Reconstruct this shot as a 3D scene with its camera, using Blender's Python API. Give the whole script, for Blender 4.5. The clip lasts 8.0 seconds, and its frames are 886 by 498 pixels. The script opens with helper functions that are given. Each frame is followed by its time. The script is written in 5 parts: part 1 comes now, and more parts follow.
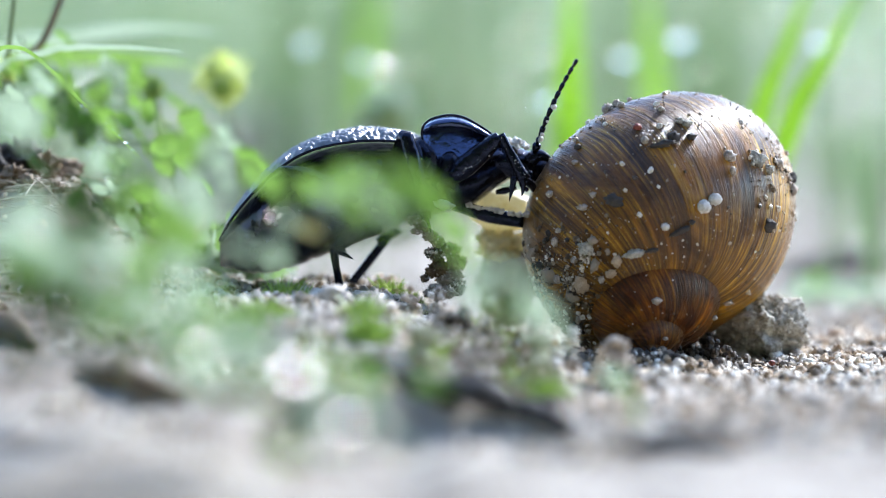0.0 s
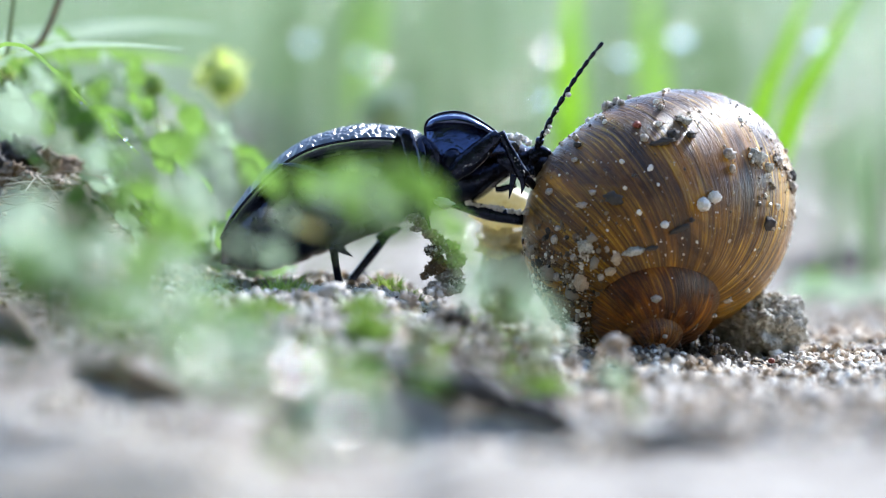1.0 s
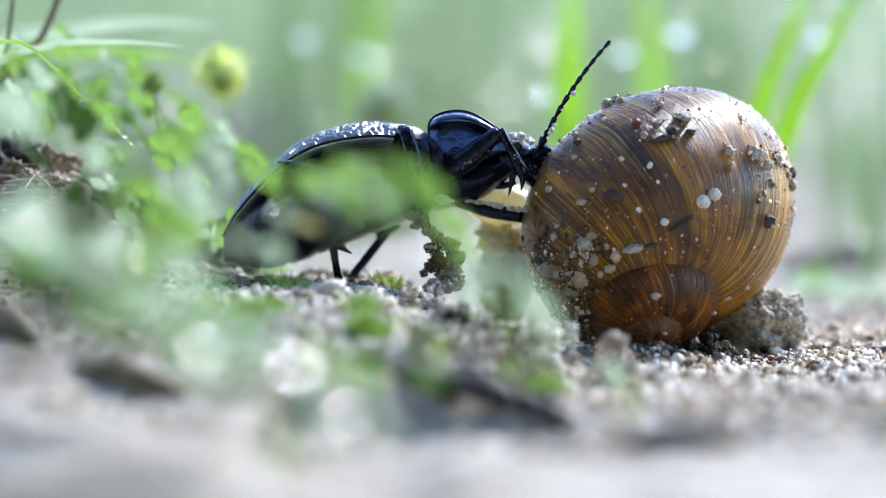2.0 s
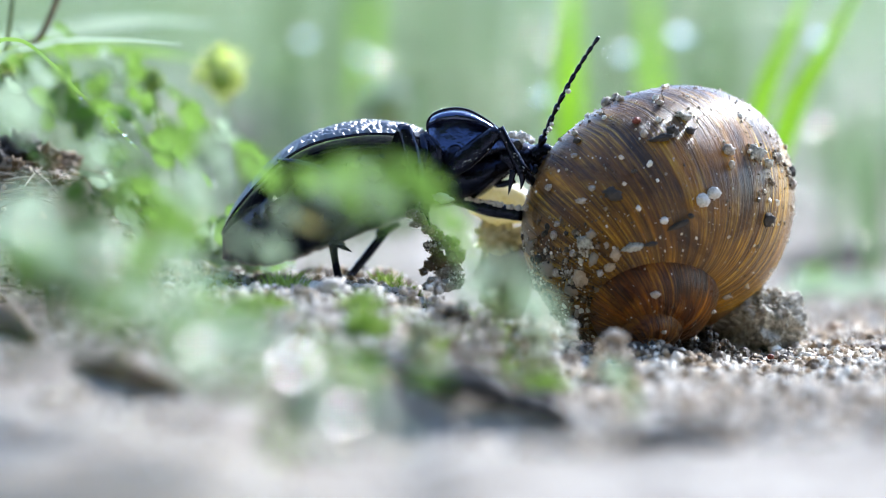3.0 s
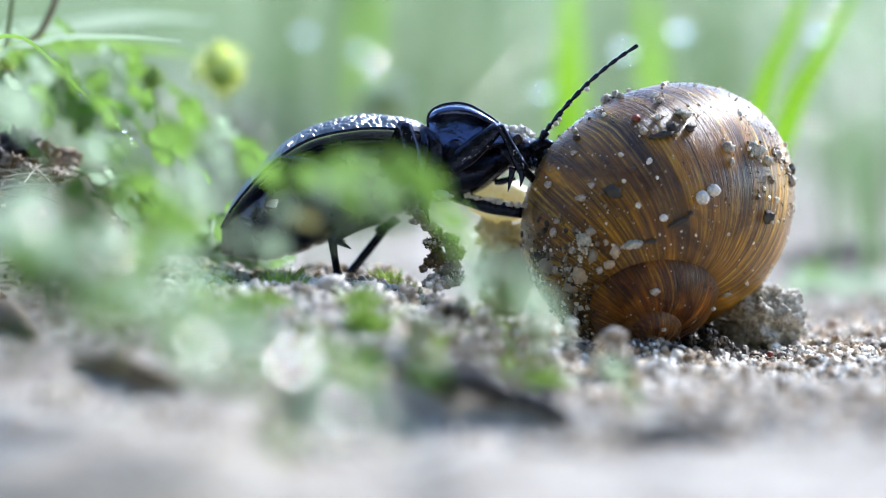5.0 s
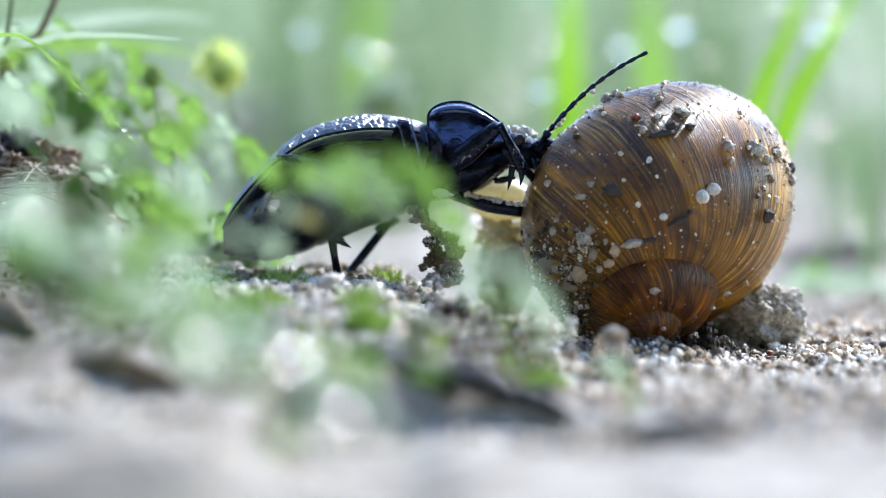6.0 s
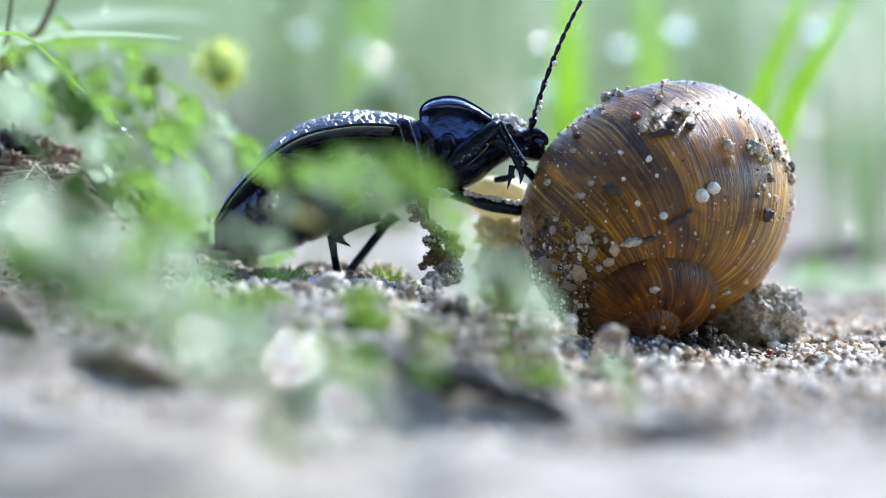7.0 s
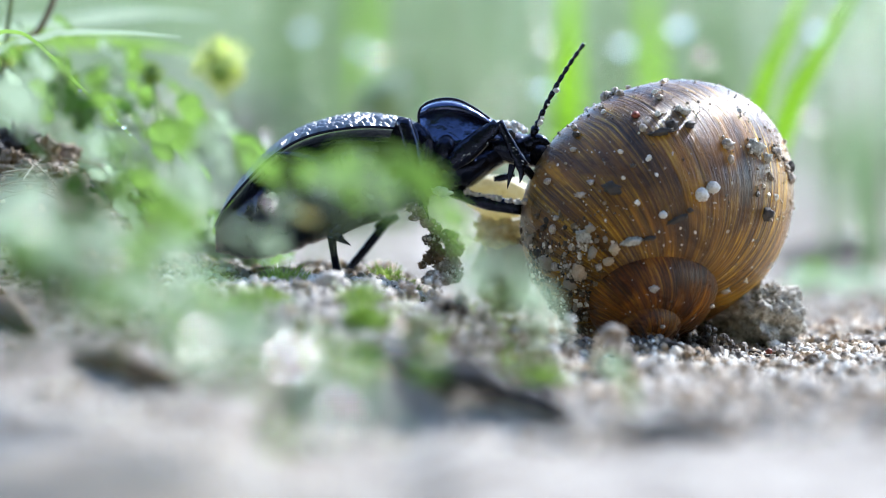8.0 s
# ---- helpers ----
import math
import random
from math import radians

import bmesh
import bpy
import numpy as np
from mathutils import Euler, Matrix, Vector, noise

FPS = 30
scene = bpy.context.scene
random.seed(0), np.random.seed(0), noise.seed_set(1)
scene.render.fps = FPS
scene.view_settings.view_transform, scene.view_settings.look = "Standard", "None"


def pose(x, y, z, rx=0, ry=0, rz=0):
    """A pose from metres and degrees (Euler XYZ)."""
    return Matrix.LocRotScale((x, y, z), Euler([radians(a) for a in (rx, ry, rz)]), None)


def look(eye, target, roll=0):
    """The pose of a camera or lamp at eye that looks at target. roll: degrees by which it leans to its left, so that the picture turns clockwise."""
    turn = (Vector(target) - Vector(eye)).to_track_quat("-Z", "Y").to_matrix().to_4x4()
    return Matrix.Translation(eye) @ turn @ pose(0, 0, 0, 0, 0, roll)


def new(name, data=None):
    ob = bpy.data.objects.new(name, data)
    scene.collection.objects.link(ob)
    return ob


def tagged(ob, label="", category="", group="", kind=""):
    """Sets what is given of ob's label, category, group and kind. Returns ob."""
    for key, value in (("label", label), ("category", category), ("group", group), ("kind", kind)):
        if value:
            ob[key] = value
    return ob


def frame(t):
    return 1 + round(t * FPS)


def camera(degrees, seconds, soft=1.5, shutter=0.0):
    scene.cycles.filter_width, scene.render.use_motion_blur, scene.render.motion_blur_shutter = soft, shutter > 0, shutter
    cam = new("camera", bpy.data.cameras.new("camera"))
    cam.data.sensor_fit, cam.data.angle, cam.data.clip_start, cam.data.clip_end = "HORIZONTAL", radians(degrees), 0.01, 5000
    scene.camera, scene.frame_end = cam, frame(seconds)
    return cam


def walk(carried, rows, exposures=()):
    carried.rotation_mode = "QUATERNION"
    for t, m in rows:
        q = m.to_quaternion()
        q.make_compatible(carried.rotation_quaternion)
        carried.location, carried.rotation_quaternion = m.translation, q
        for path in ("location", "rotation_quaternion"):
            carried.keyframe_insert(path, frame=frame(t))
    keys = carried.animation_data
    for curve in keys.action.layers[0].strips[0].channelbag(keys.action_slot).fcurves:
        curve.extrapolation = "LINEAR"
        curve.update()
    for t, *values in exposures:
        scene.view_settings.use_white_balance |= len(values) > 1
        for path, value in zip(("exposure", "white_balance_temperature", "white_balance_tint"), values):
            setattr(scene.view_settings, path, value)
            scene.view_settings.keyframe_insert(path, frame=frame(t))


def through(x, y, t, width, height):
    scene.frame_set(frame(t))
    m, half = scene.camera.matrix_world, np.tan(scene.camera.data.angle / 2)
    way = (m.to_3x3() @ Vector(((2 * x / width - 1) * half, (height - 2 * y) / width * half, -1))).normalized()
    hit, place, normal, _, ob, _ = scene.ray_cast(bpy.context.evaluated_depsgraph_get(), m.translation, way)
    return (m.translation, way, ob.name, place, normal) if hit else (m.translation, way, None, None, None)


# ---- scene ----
# All lengths below are in millimetres; MM turns them into metres.
MM = 0.001

# ---- camera and its way ----
cam = camera(11.82, 8.0, soft=0.75, shutter=0.3)
cam.data.dof.use_dof = True
cam.data.dof.focus_distance = 0.4945
cam.data.dof.aperture_fstop = 10.5
EYE = (0.0, -0.5, 0.0426)


def aim(dx, dz, roll):
    return look(EYE, (dx * MM, 0.0, (12.2 + dz) * MM), roll)


walk(cam, [
    (0.0, aim(-0.17, 1.06, -0.18)), (0.5, aim(-0.15, 0.89, -0.17)), (1.0, aim(-0.12, 0.77, -0.12)),
    (1.5, aim(-0.09, 0.60, -0.12)), (3.0, aim(-0.04, 0.26, -0.06)), (3.5, aim(-0.03, 0.18, -0.03)),
    (4.0, aim(-0.01, 0.10, 0.0)), (4.5, aim(0.0, 0.0, 0.0)), (6.0, aim(0.04, -0.22, 0.03)),
    (6.5, aim(0.05, -0.30, 0.05)), (7.0, aim(0.07, -0.36, 0.06)), (7.5, aim(0.08, -0.40, 0.08)),
    (8.0, aim(0.10, -0.49, 0.12))],
    exposures=[(0.0, 1.53, 5930, 10), (8.0, 1.53, 5930, 10)])

# ---- world and sun: bright overcast day, light from above and behind ----
SUN = Vector((0.50, 0.56, 0.66)).normalized()
world = bpy.data.worlds.new("world")
scene.world = world
world.use_nodes = True
wn = world.node_tree.nodes
sky = wn.new("ShaderNodeTexSky")
sky.sky_type = "NISHITA"
sky.sun_disc = False
sky.sun_elevation = math.asin(SUN.z)
sky.sun_rotation = math.atan2(SUN.x, SUN.y)
sky.air_density, sky.dust_density = 1.0, 0.6
wn["Background"].inputs["Strength"].default_value = 0.15
world.node_tree.links.new(sky.outputs[0], wn["Background"].inputs["Color"])
sun_data = bpy.data.lights.new("sun", "SUN")
sun_data.energy, sun_data.angle, sun_data.color = 2.5, radians(9), (1.0, 0.97, 0.93)
sun = new("sun", sun_data)
sun.matrix_world = look(SUN, (0, 0, 0))


# ---- materials ----
def material(name, colors, scale=1500, detail=5, rough=(0.5, 0.7), bump=0.3, bump_scale=None, depth=0.0002, metal=0.0,
             spec=0.5, coat=0.0, through=0.0, island=0.0, coords="Object", fine=0.35):
    """colors: dark to light along coarse noise; fine noise on top; bump from the fine noise; island: variation per loose piece."""
    m = bpy.data.materials.new(name)
    m.use_nodes = True
    nt = m.node_tree
    n, l = nt.nodes, nt.links
    b = n["Principled BSDF"]
    tc = n.new("ShaderNodeTexCoord")
    no = n.new("ShaderNodeTexNoise")
    no.inputs["Scale"].default_value, no.inputs["Detail"].default_value = scale, detail
    l.new(tc.outputs[coords], no.inputs["Vector"])
    f2 = n.new("ShaderNodeTexNoise")
    f2.inputs["Scale"].default_value, f2.inputs["Detail"].default_value = bump_scale or scale * 5, 4
    l.new(tc.outputs[coords], f2.inputs["Vector"])
    mixf = n.new("ShaderNodeMix")
    mixf.inputs[0].default_value = fine
    l.new(no.outputs[0], mixf.inputs[2])
    l.new(f2.outputs[0], mixf.inputs[3])
    value = mixf.outputs[0]
    if island:
        g = n.new("ShaderNodeNewGeometry")
        mi = n.new("ShaderNodeMix")
        mi.inputs[0].default_value = island
        l.new(value, mi.inputs[2])
        l.new(g.outputs["Random Per Island"], mi.inputs[3])
        value = mi.outputs[0]
    r = n.new("ShaderNodeValToRGB")
    lo, hi = (0.32, 0.68) if not island else (0.2, 0.8)
    els = r.color_ramp.elements
    while len(els) < len(colors):
        els.new(0.5)
    for k, c in enumerate(colors):
        els[k].position = lo + (hi - lo) * k / max(1, len(colors) - 1)
        els[k].color = (*c, 1)
    l.new(value, r.inputs[0])
    l.new(r.outputs[0], b.inputs["Base Color"])
    rr = n.new("ShaderNodeMapRange")
    rr.inputs[1].default_value, rr.inputs[2].default_value = 0.3, 0.7
    rr.inputs[3].default_value, rr.inputs[4].default_value = rough
    l.new(f2.outputs[0], rr.inputs[0])
    l.new(rr.outputs[0], b.inputs["Roughness"])
    b.inputs["Metallic"].default_value = metal
    b.inputs["Specular IOR Level"].default_value = spec
    b.inputs["Coat Weight"].default_value = coat
    b.inputs["Coat Roughness"].default_value = 0.12
    if bump:
        bp = n.new("ShaderNodeBump")
        bp.inputs["Strength"].default_value, bp.inputs["Distance"].default_value = bump, depth
        l.new(f2.outputs[0], bp.inputs["Height"])
        l.new(bp.outputs[0], b.inputs["Normal"])
    if through:
        tr = n.new("ShaderNodeBsdfTranslucent")
        l.new(r.outputs[0], tr.inputs["Color"])
        ms = n.new("ShaderNodeMixShader")
        ms.inputs[0].default_value = through
        l.new(b.outputs[0], ms.inputs[1])
        l.new(tr.outputs[0], ms.inputs[2])
        l.new(ms.outputs[0], n["Material Output"].inputs["Surface"])
    return m


M_SOIL = material("soil", [(0.14, 0.105, 0.075), (0.38, 0.33, 0.268), (0.545, 0.495, 0.42)], 140, 8, (0.75, 0.95), 0.6, 1500, 0.0006)


def patches(m, scale, dark, lo=0.38, hi=0.58):
    """Multiplies a material's colour by broad dark patches."""
    n, l = m.node_tree.nodes, m.node_tree.links
    b = n["Principled BSDF"]
    src = b.inputs["Base Color"].links[0].from_socket
    tc, no, r, x = n.new("ShaderNodeTexCoord"), n.new("ShaderNodeTexNoise"), n.new("ShaderNodeValToRGB"), n.new("ShaderNodeMix")
    no.inputs["Scale"].default_value, no.inputs["Detail"].default_value = scale, 4
    l.new(tc.outputs["Object"], no.inputs["Vector"])
    l.new(no.outputs[0], r.inputs[0])
    e = r.color_ramp.elements
    e[0].position, e[0].color, e[1].position, e[1].color = lo, (*dark, 1), hi, (1, 1, 1, 1)
    x.data_type, x.blend_type = "RGBA", "MULTIPLY"
    x.inputs[0].default_value = 1.0
    l.new(src, x.inputs[6])
    l.new(r.outputs[0], x.inputs[7])
    l.new(x.outputs[2], b.inputs["Base Color"])


patches(M_SOIL, 8.0, (0.54, 0.51, 0.46))
M_GRAIN = material("sand", [(0.12, 0.09, 0.06), (0.42, 0.30, 0.18), (0.68, 0.53, 0.36), (0.82, 0.71, 0.55), (0.90, 0.85, 0.75)],
                   900, 3, (0.35, 0.75), 0.3, 5000, 0.0001, island=0.85, spec=0.4)
M_GRIT = material("grit", [(0.07, 0.05, 0.03), (0.32, 0.24, 0.15), (0.62, 0.53, 0.41), (0.80, 0.74, 0.64)], 900, 3, (0.15, 0.5),
                  0.3, 5000, 0.0001, island=0.75)
M_CRUMB = material("soil_crumb", [(0.05, 0.035, 0.02), (0.17, 0.125, 0.08), (0.34, 0.28, 0.21), (0.6, 0.55, 0.47)], 900, 3, (0.6, 0.85), 0.4, 5000, 0.0001, island=0.7)
M_STONE = material("grey_stone", [(0.10, 0.088, 0.065), (0.46, 0.43, 0.36), (0.80, 0.77, 0.69)], 900, 8, (0.7, 0.95), 1.0, 3500, 0.0003)
M_BLACK = material("black_chitin", [(0.004, 0.004, 0.006), (0.010, 0.010, 0.014)], 600, 4, (0.04, 0.14), 0.45, 1000, 0.0004, spec=0.45)
# The sky's blue is put into the chitin's specular tint.
for m in (M_BLACK,):
    m.node_tree.nodes["Principled BSDF"].inputs["Specular Tint"].default_value = (0.45, 0.56, 1.0, 1)
    m.node_tree.nodes["Principled BSDF"].inputs["IOR"].default_value = 1.5
# Same blue tint, reflection raised to bring out the sky on the pronotum.
M_POLISH = material("polished_chitin", [(0.003, 0.003, 0.006), (0.009, 0.009, 0.014)], 600, 4, (0.10, 0.24), 0.6, 900, 0.0004, spec=1.0)
M_POLISH.node_tree.nodes["Principled BSDF"].inputs["Specular Tint"].default_value = (0.45, 0.56, 1.0, 1)
M_POLISH.node_tree.nodes["Principled BSDF"].inputs["IOR"].default_value = 1.85
M_ELYTRA = material("rough_chitin", [(0.006, 0.006, 0.008), (0.014, 0.014, 0.018)], 900, 3, (0.28, 0.42), 0.15, 4000, 0.0001, spec=1.0)
M_ELYTRA.node_tree.nodes["Principled BSDF"].inputs["IOR"].default_value = 2.0
M_LEAF = material("green_leaf", [(0.20, 0.36, 0.06), (0.34, 0.53, 0.12), (0.50, 0.65, 0.25)], 260, 4, (0.3, 0.5), 0.25, 2500, 0.0001, through=0.74, island=0.4)
# Leaf green with shade put into its colour; M_LEAF is the lit one.
M_LEAF_SHADED = material("shaded_leaf", [(0.03, 0.08, 0.012), (0.07, 0.16, 0.025), (0.13, 0.25, 0.05)], 260, 4, (0.3, 0.5), 0.25, 2500, 0.0001, through=0.45, island=0.4)
# Pale green that holds the sky's gloss on the leaves in its colour.
M_LEAF_PALE = material("pale_leaf", [(0.42, 0.54, 0.36), (0.57, 0.67, 0.51), (0.73, 0.79, 0.69)], 260, 4, (0.25, 0.45), 0.25, 2500, 0.0001, through=0.68, island=0.4)
M_WET = material("wet_leaf", [(0.30, 0.44, 0.26), (0.42, 0.56, 0.38)], 260, 3, (0.1, 0.14), 0.0, 2500, 0.0001, spec=0.45)
M_LEAF_OLD = material("yellowing_leaf", [(0.45, 0.42, 0.16), (0.58, 0.54, 0.24), (0.68, 0.64, 0.36)], 300, 4, (0.4, 0.6), 0.25, 2500, 0.0001, through=0.4)
M_GRASS = material("grass_blade", [(0.22, 0.46, 0.02), (0.36, 0.62, 0.045), (0.46, 0.70, 0.10)], 120, 3, (0.3, 0.45), 0.2, 2500, 0.0001, through=0.6, island=0.3)
M_FARGRASS = material("far_grass", [(0.12, 0.21, 0.08), (0.27, 0.37, 0.19), (0.48, 0.53, 0.38)], 60, 3, (0.25, 0.4), 0.2, 2500, 0.0001, through=0.5, island=0.4)
M_MOSS = material("moss", [(0.14, 0.24, 0.03), (0.30, 0.46, 0.07), (0.50, 0.62, 0.20)], 300, 3, (0.5, 0.7), 0.2, 2500, 0.0001, through=0.3, island=0.6)
M_UNSEEN_HEDGE = material("hedge", [(0.012, 0.022, 0.008), (0.03, 0.05, 0.015), (0.06, 0.09, 0.03)], 12, 8, (0.6, 0.8), 0.8, 60, 0.02)
M_STEM = material("stem", [(0.10, 0.16, 0.04), (0.20, 0.26, 0.08)], 400, 3, (0.4, 0.6), 0.2)
M_BROWN_STEM = material("brown_stem", [(0.10, 0.065, 0.035), (0.27, 0.18, 0.09)], 400, 3, (0.5, 0.7), 0.2)
M_STRAW = material("straw", [(0.16, 0.11, 0.07), (0.46, 0.38, 0.27), (0.68, 0.60, 0.48)], 300, 4, (0.45, 0.65), 0.3, island=0.5)
M_TWIG = material("twig_and_shade", [(0.02, 0.016, 0.014), (0.08, 0.066, 0.055)], 800, 4, (0.5, 0.8), 0.5)
M_YELLOW = material("yellow_petal", [(0.78, 0.88, 0.28), (0.87, 0.93, 0.42), (0.93, 0.96, 0.62)], 500, 3, (0.4, 0.6), 0.2, through=0.62, island=0.4)
M_BUD = material("green_bud", [(0.26, 0.40, 0.05), (0.45, 0.58, 0.12)], 500, 3, (0.4, 0.6), 0.2, through=0.3)
M_FLESH = material("snail_flesh", [(0.72, 0.62, 0.32), (0.87, 0.80, 0.52), (0.92, 0.89, 0.70)], 700, 4, (0.2, 0.4), 0.4, 3000, 0.0002, through=0.45)
M_FLAKE = material("tan_flake", [(0.36, 0.25, 0.15), (0.62, 0.48, 0.33)], 1200, 4, (0.4, 0.6), 0.4, 5000, 0.0001)
M_RED = material("red_grain", [(0.20, 0.04, 0.03), (0.32, 0.08, 0.05)], 900, 3, (0.4, 0.6), 0.2)
M_WHITE = material("white_pebble", [(0.40, 0.36, 0.30), (0.72, 0.69, 0.63), (0.82, 0.80, 0.76)], 1500, 4, (0.3, 0.5), 0.4, 6000, 0.0001)
M_PEBBLE = material("tan_pebble", [(0.16, 0.12, 0.09), (0.42, 0.35, 0.28), (0.68, 0.62, 0.55)], 1500, 5, (0.3, 0.6), 0.5, 5000, 0.0001)
M_MOSSY = material("mossy_soil", [(0.16, 0.16, 0.07), (0.38, 0.40, 0.22), (0.62, 0.63, 0.48)], 700, 6, (0.5, 0.8), 0.6, 4000, 0.0002, island=0.4)
M_WETSOIL = material("pale_wet_soil", [(0.26, 0.21, 0.16), (0.55, 0.49, 0.42), (0.80, 0.76, 0.70)], 700, 6, (0.3, 0.7), 0.8, 4000, 0.0002, island=0.6)
# Near-black soil for damp crumbs and for painted shade in hollows and contacts.
M_DAMP_SHADE = material("damp_shade_soil", [(0.015, 0.011, 0.008), (0.05, 0.037, 0.026), (0.13, 0.10, 0.07), (0.34, 0.29, 0.23)], 700, 5, (0.3, 0.7), 0.6, 4000, 0.0002, island=0.7)
M_WHITE_LEAF = material("white_scrap", [(0.66, 0.72, 0.60), (0.82, 0.86, 0.78)], 700, 4, (0.3, 0.5), 0.3, 3000, 0.0001, through=0.4)
M_COARSE = material("coarse_sand", [(0.06, 0.045, 0.03), (0.36, 0.24, 0.13), (0.62, 0.46, 0.29), (0.80, 0.69, 0.54), (0.90, 0.85, 0.76)], 900, 3, (0.35, 0.75), 0.3, 5000, 0.0001, island=0.9, spec=0.4)
M_MUD = material("brown_mud", [(0.012, 0.008, 0.004), (0.04, 0.024, 0.012), (0.11, 0.07, 0.035), (0.36, 0.29, 0.21)], 700, 5, (0.25, 0.6), 0.6, 4000, 0.0002, island=0.7)
M_EYE = material("eye", [(0.02, 0.018, 0.016), (0.04, 0.035, 0.03)], 900, 3, (0.2, 0.3), 0.1)


_w = M_WET.node_tree.nodes["Principled BSDF"]
_w.inputs["Coat Weight"].default_value, _w.inputs["Coat IOR"].default_value, _w.inputs["Coat Roughness"].default_value = 0.7, 1.45, 0.1


def water():
    m = bpy.data.materials.new("water_drop")
    m.use_nodes = True
    b = m.node_tree.nodes["Principled BSDF"]
    b.inputs["Base Color"].default_value = (0.97, 0.98, 1, 1)
    b.inputs["Roughness"].default_value = 0.03
    b.inputs["IOR"].default_value = 1.33
    b.inputs["Transmission Weight"].default_value = 1.0
    return m


M_DROP = water()


def shell_material():
    """Amber shell: fine growth lines across the whorl (UV u runs along the coil), broad darker bands, olive skin and scuffs."""
    m = bpy.data.materials.new("shell")
    m.use_nodes = True
    n, l = m.node_tree.nodes, m.node_tree.links
    b = n["Principled BSDF"]
    uv = n.new("ShaderNodeUVMap")
    uv.uv_map = "coil"

    def streaks(su, sv, detail, rough=0.6):
        mp = n.new("ShaderNodeMapping")
        mp.inputs["Scale"].default_value = (su, sv, 1)
        no = n.new("ShaderNodeTexNoise")
        no.inputs["Scale"].default_value, no.inputs["Detail"].default_value, no.inputs["Roughness"].default_value = 1, detail, rough
        no.inputs["Distortion"].default_value = 0.6
        l.new(uv.outputs[0], mp.inputs["Vector"])
        l.new(mp.outputs[0], no.inputs["Vector"])
        return no.outputs[0]

    def ramp(value, stops):
        r = n.new("ShaderNodeValToRGB")
        e = r.color_ramp.elements
        while len(e) < len(stops):
            e.new(0.5)
        for k, (p, c) in enumerate(stops):
            e[k].position, e[k].color = p, (*c, 1)
        l.new(value, r.inputs[0])
        return r.outputs[0]

    def mix(kind, fac, a, c):
        x = n.new("ShaderNodeMix")
        x.data_type, x.blend_type = "RGBA", kind
        if isinstance(fac, float):
            x.inputs[0].default_value = fac
        else:
            l.new(fac, x.inputs[0])
        l.new(a, x.inputs[6])
        l.new(c, x.inputs[7])
        return x.outputs[2]

    fine, broad, blot = streaks(230, 5, 5, 0.7), streaks(46, 4.5, 6, 0.65), streaks(9, 9, 5)
    base = ramp(broad, [(0.34, (0.022, 0.008, 0.001)), (0.46, (0.10, 0.037, 0.002)), (0.56, (0.27, 0.11, 0.003)), (0.68, (0.58, 0.31, 0.010))])
    olive = ramp(fine, [(0.38, (0.026, 0.010, 0.001)), (0.47, (0.085, 0.037, 0.002)), (0.55, (0.26, 0.135, 0.008)), (0.65, (0.60, 0.42, 0.085))])
    lines = ramp(streaks(8, 7, 4), [(0.38, (0.08, 0.08, 0.08)), (0.60, (0.8, 0.8, 0.8))])
    col = mix("MIX", lines, base, olive)
    patch = ramp(blot, [(0.36, (0.24, 0.14, 0.08)), (0.47, (0.70, 0.59, 0.34)), (0.60, (1.5, 1.40, 0.66))])
    col = mix("MULTIPLY", 0.85, col, patch)
    dark_spire = n.new("ShaderNodeSeparateXYZ")
    l.new(uv.outputs[0], dark_spire.inputs[0])
    # Spire's own dark brown plus painted shade; mouth end brightened for sun through wall.
    coil_tone = ramp(dark_spire.outputs[0], [(0.0, (0.70, 0.52, 0.28)), (0.02, (1, 1, 1)), (0.72, (1, 1, 1)), (1.0, (2.0, 1.95, 1.2))])
    rng = n.new("ShaderNodeMapRange")
    rng.inputs[1].default_value, rng.inputs[2].default_value = -1.05, 0.0
    l.new(dark_spire.outputs[0], rng.inputs[0])
    l.new(rng.outputs[0], coil_tone.node.inputs[0])
    col = mix("MULTIPLY", 1.0, col, coil_tone)
    l.new(col, b.inputs["Base Color"])
    rr = n.new("ShaderNodeMapRange")
    rr.inputs[1].default_value, rr.inputs[2].default_value = 0.35, 0.65
    rr.inputs[3].default_value, rr.inputs[4].default_value = 0.22, 0.40
    l.new(blot, rr.inputs[0])
    l.new(rr.outputs[0], b.inputs["Roughness"])
    b.inputs["Specular IOR Level"].default_value = 0.12
    # Coat weakens towards the spire to keep reflections down there.
    coat_span = n.new("ShaderNodeMapRange")
    coat_span.inputs[3].default_value, coat_span.inputs[4].default_value = 0.25, 0.95
    l.new(rng.outputs[0], coat_span.inputs[0])
    l.new(coat_span.outputs[0], b.inputs["Coat Weight"])
    b.inputs["Coat Roughness"].default_value = 0.31
    b.inputs["Coat IOR"].default_value = 1.52
    bp = n.new("ShaderNodeBump")
    bp.inputs["Strength"].default_value, bp.inputs["Distance"].default_value = 0.8, 0.0003
    add = n.new("ShaderNodeMath")
    add.operation = "MULTIPLY_ADD"
    add.inputs[1].default_value = 0.7
    l.new(fine, add.inputs[0])
    l.new(broad, add.inputs[2])
    l.new(add.outputs[0], bp.inputs["Height"])
    l.new(bp.outputs[0], b.inputs["Normal"])
    soft = n.new("ShaderNodeBump")
    soft.inputs["Strength"].default_value, soft.inputs["Distance"].default_value = 1.0, 0.00045
    l.new(add.outputs[0], soft.inputs["Height"])
    l.new(soft.outputs[0], b.inputs["Coat Normal"])
    return m


M_SHELL = shell_material()


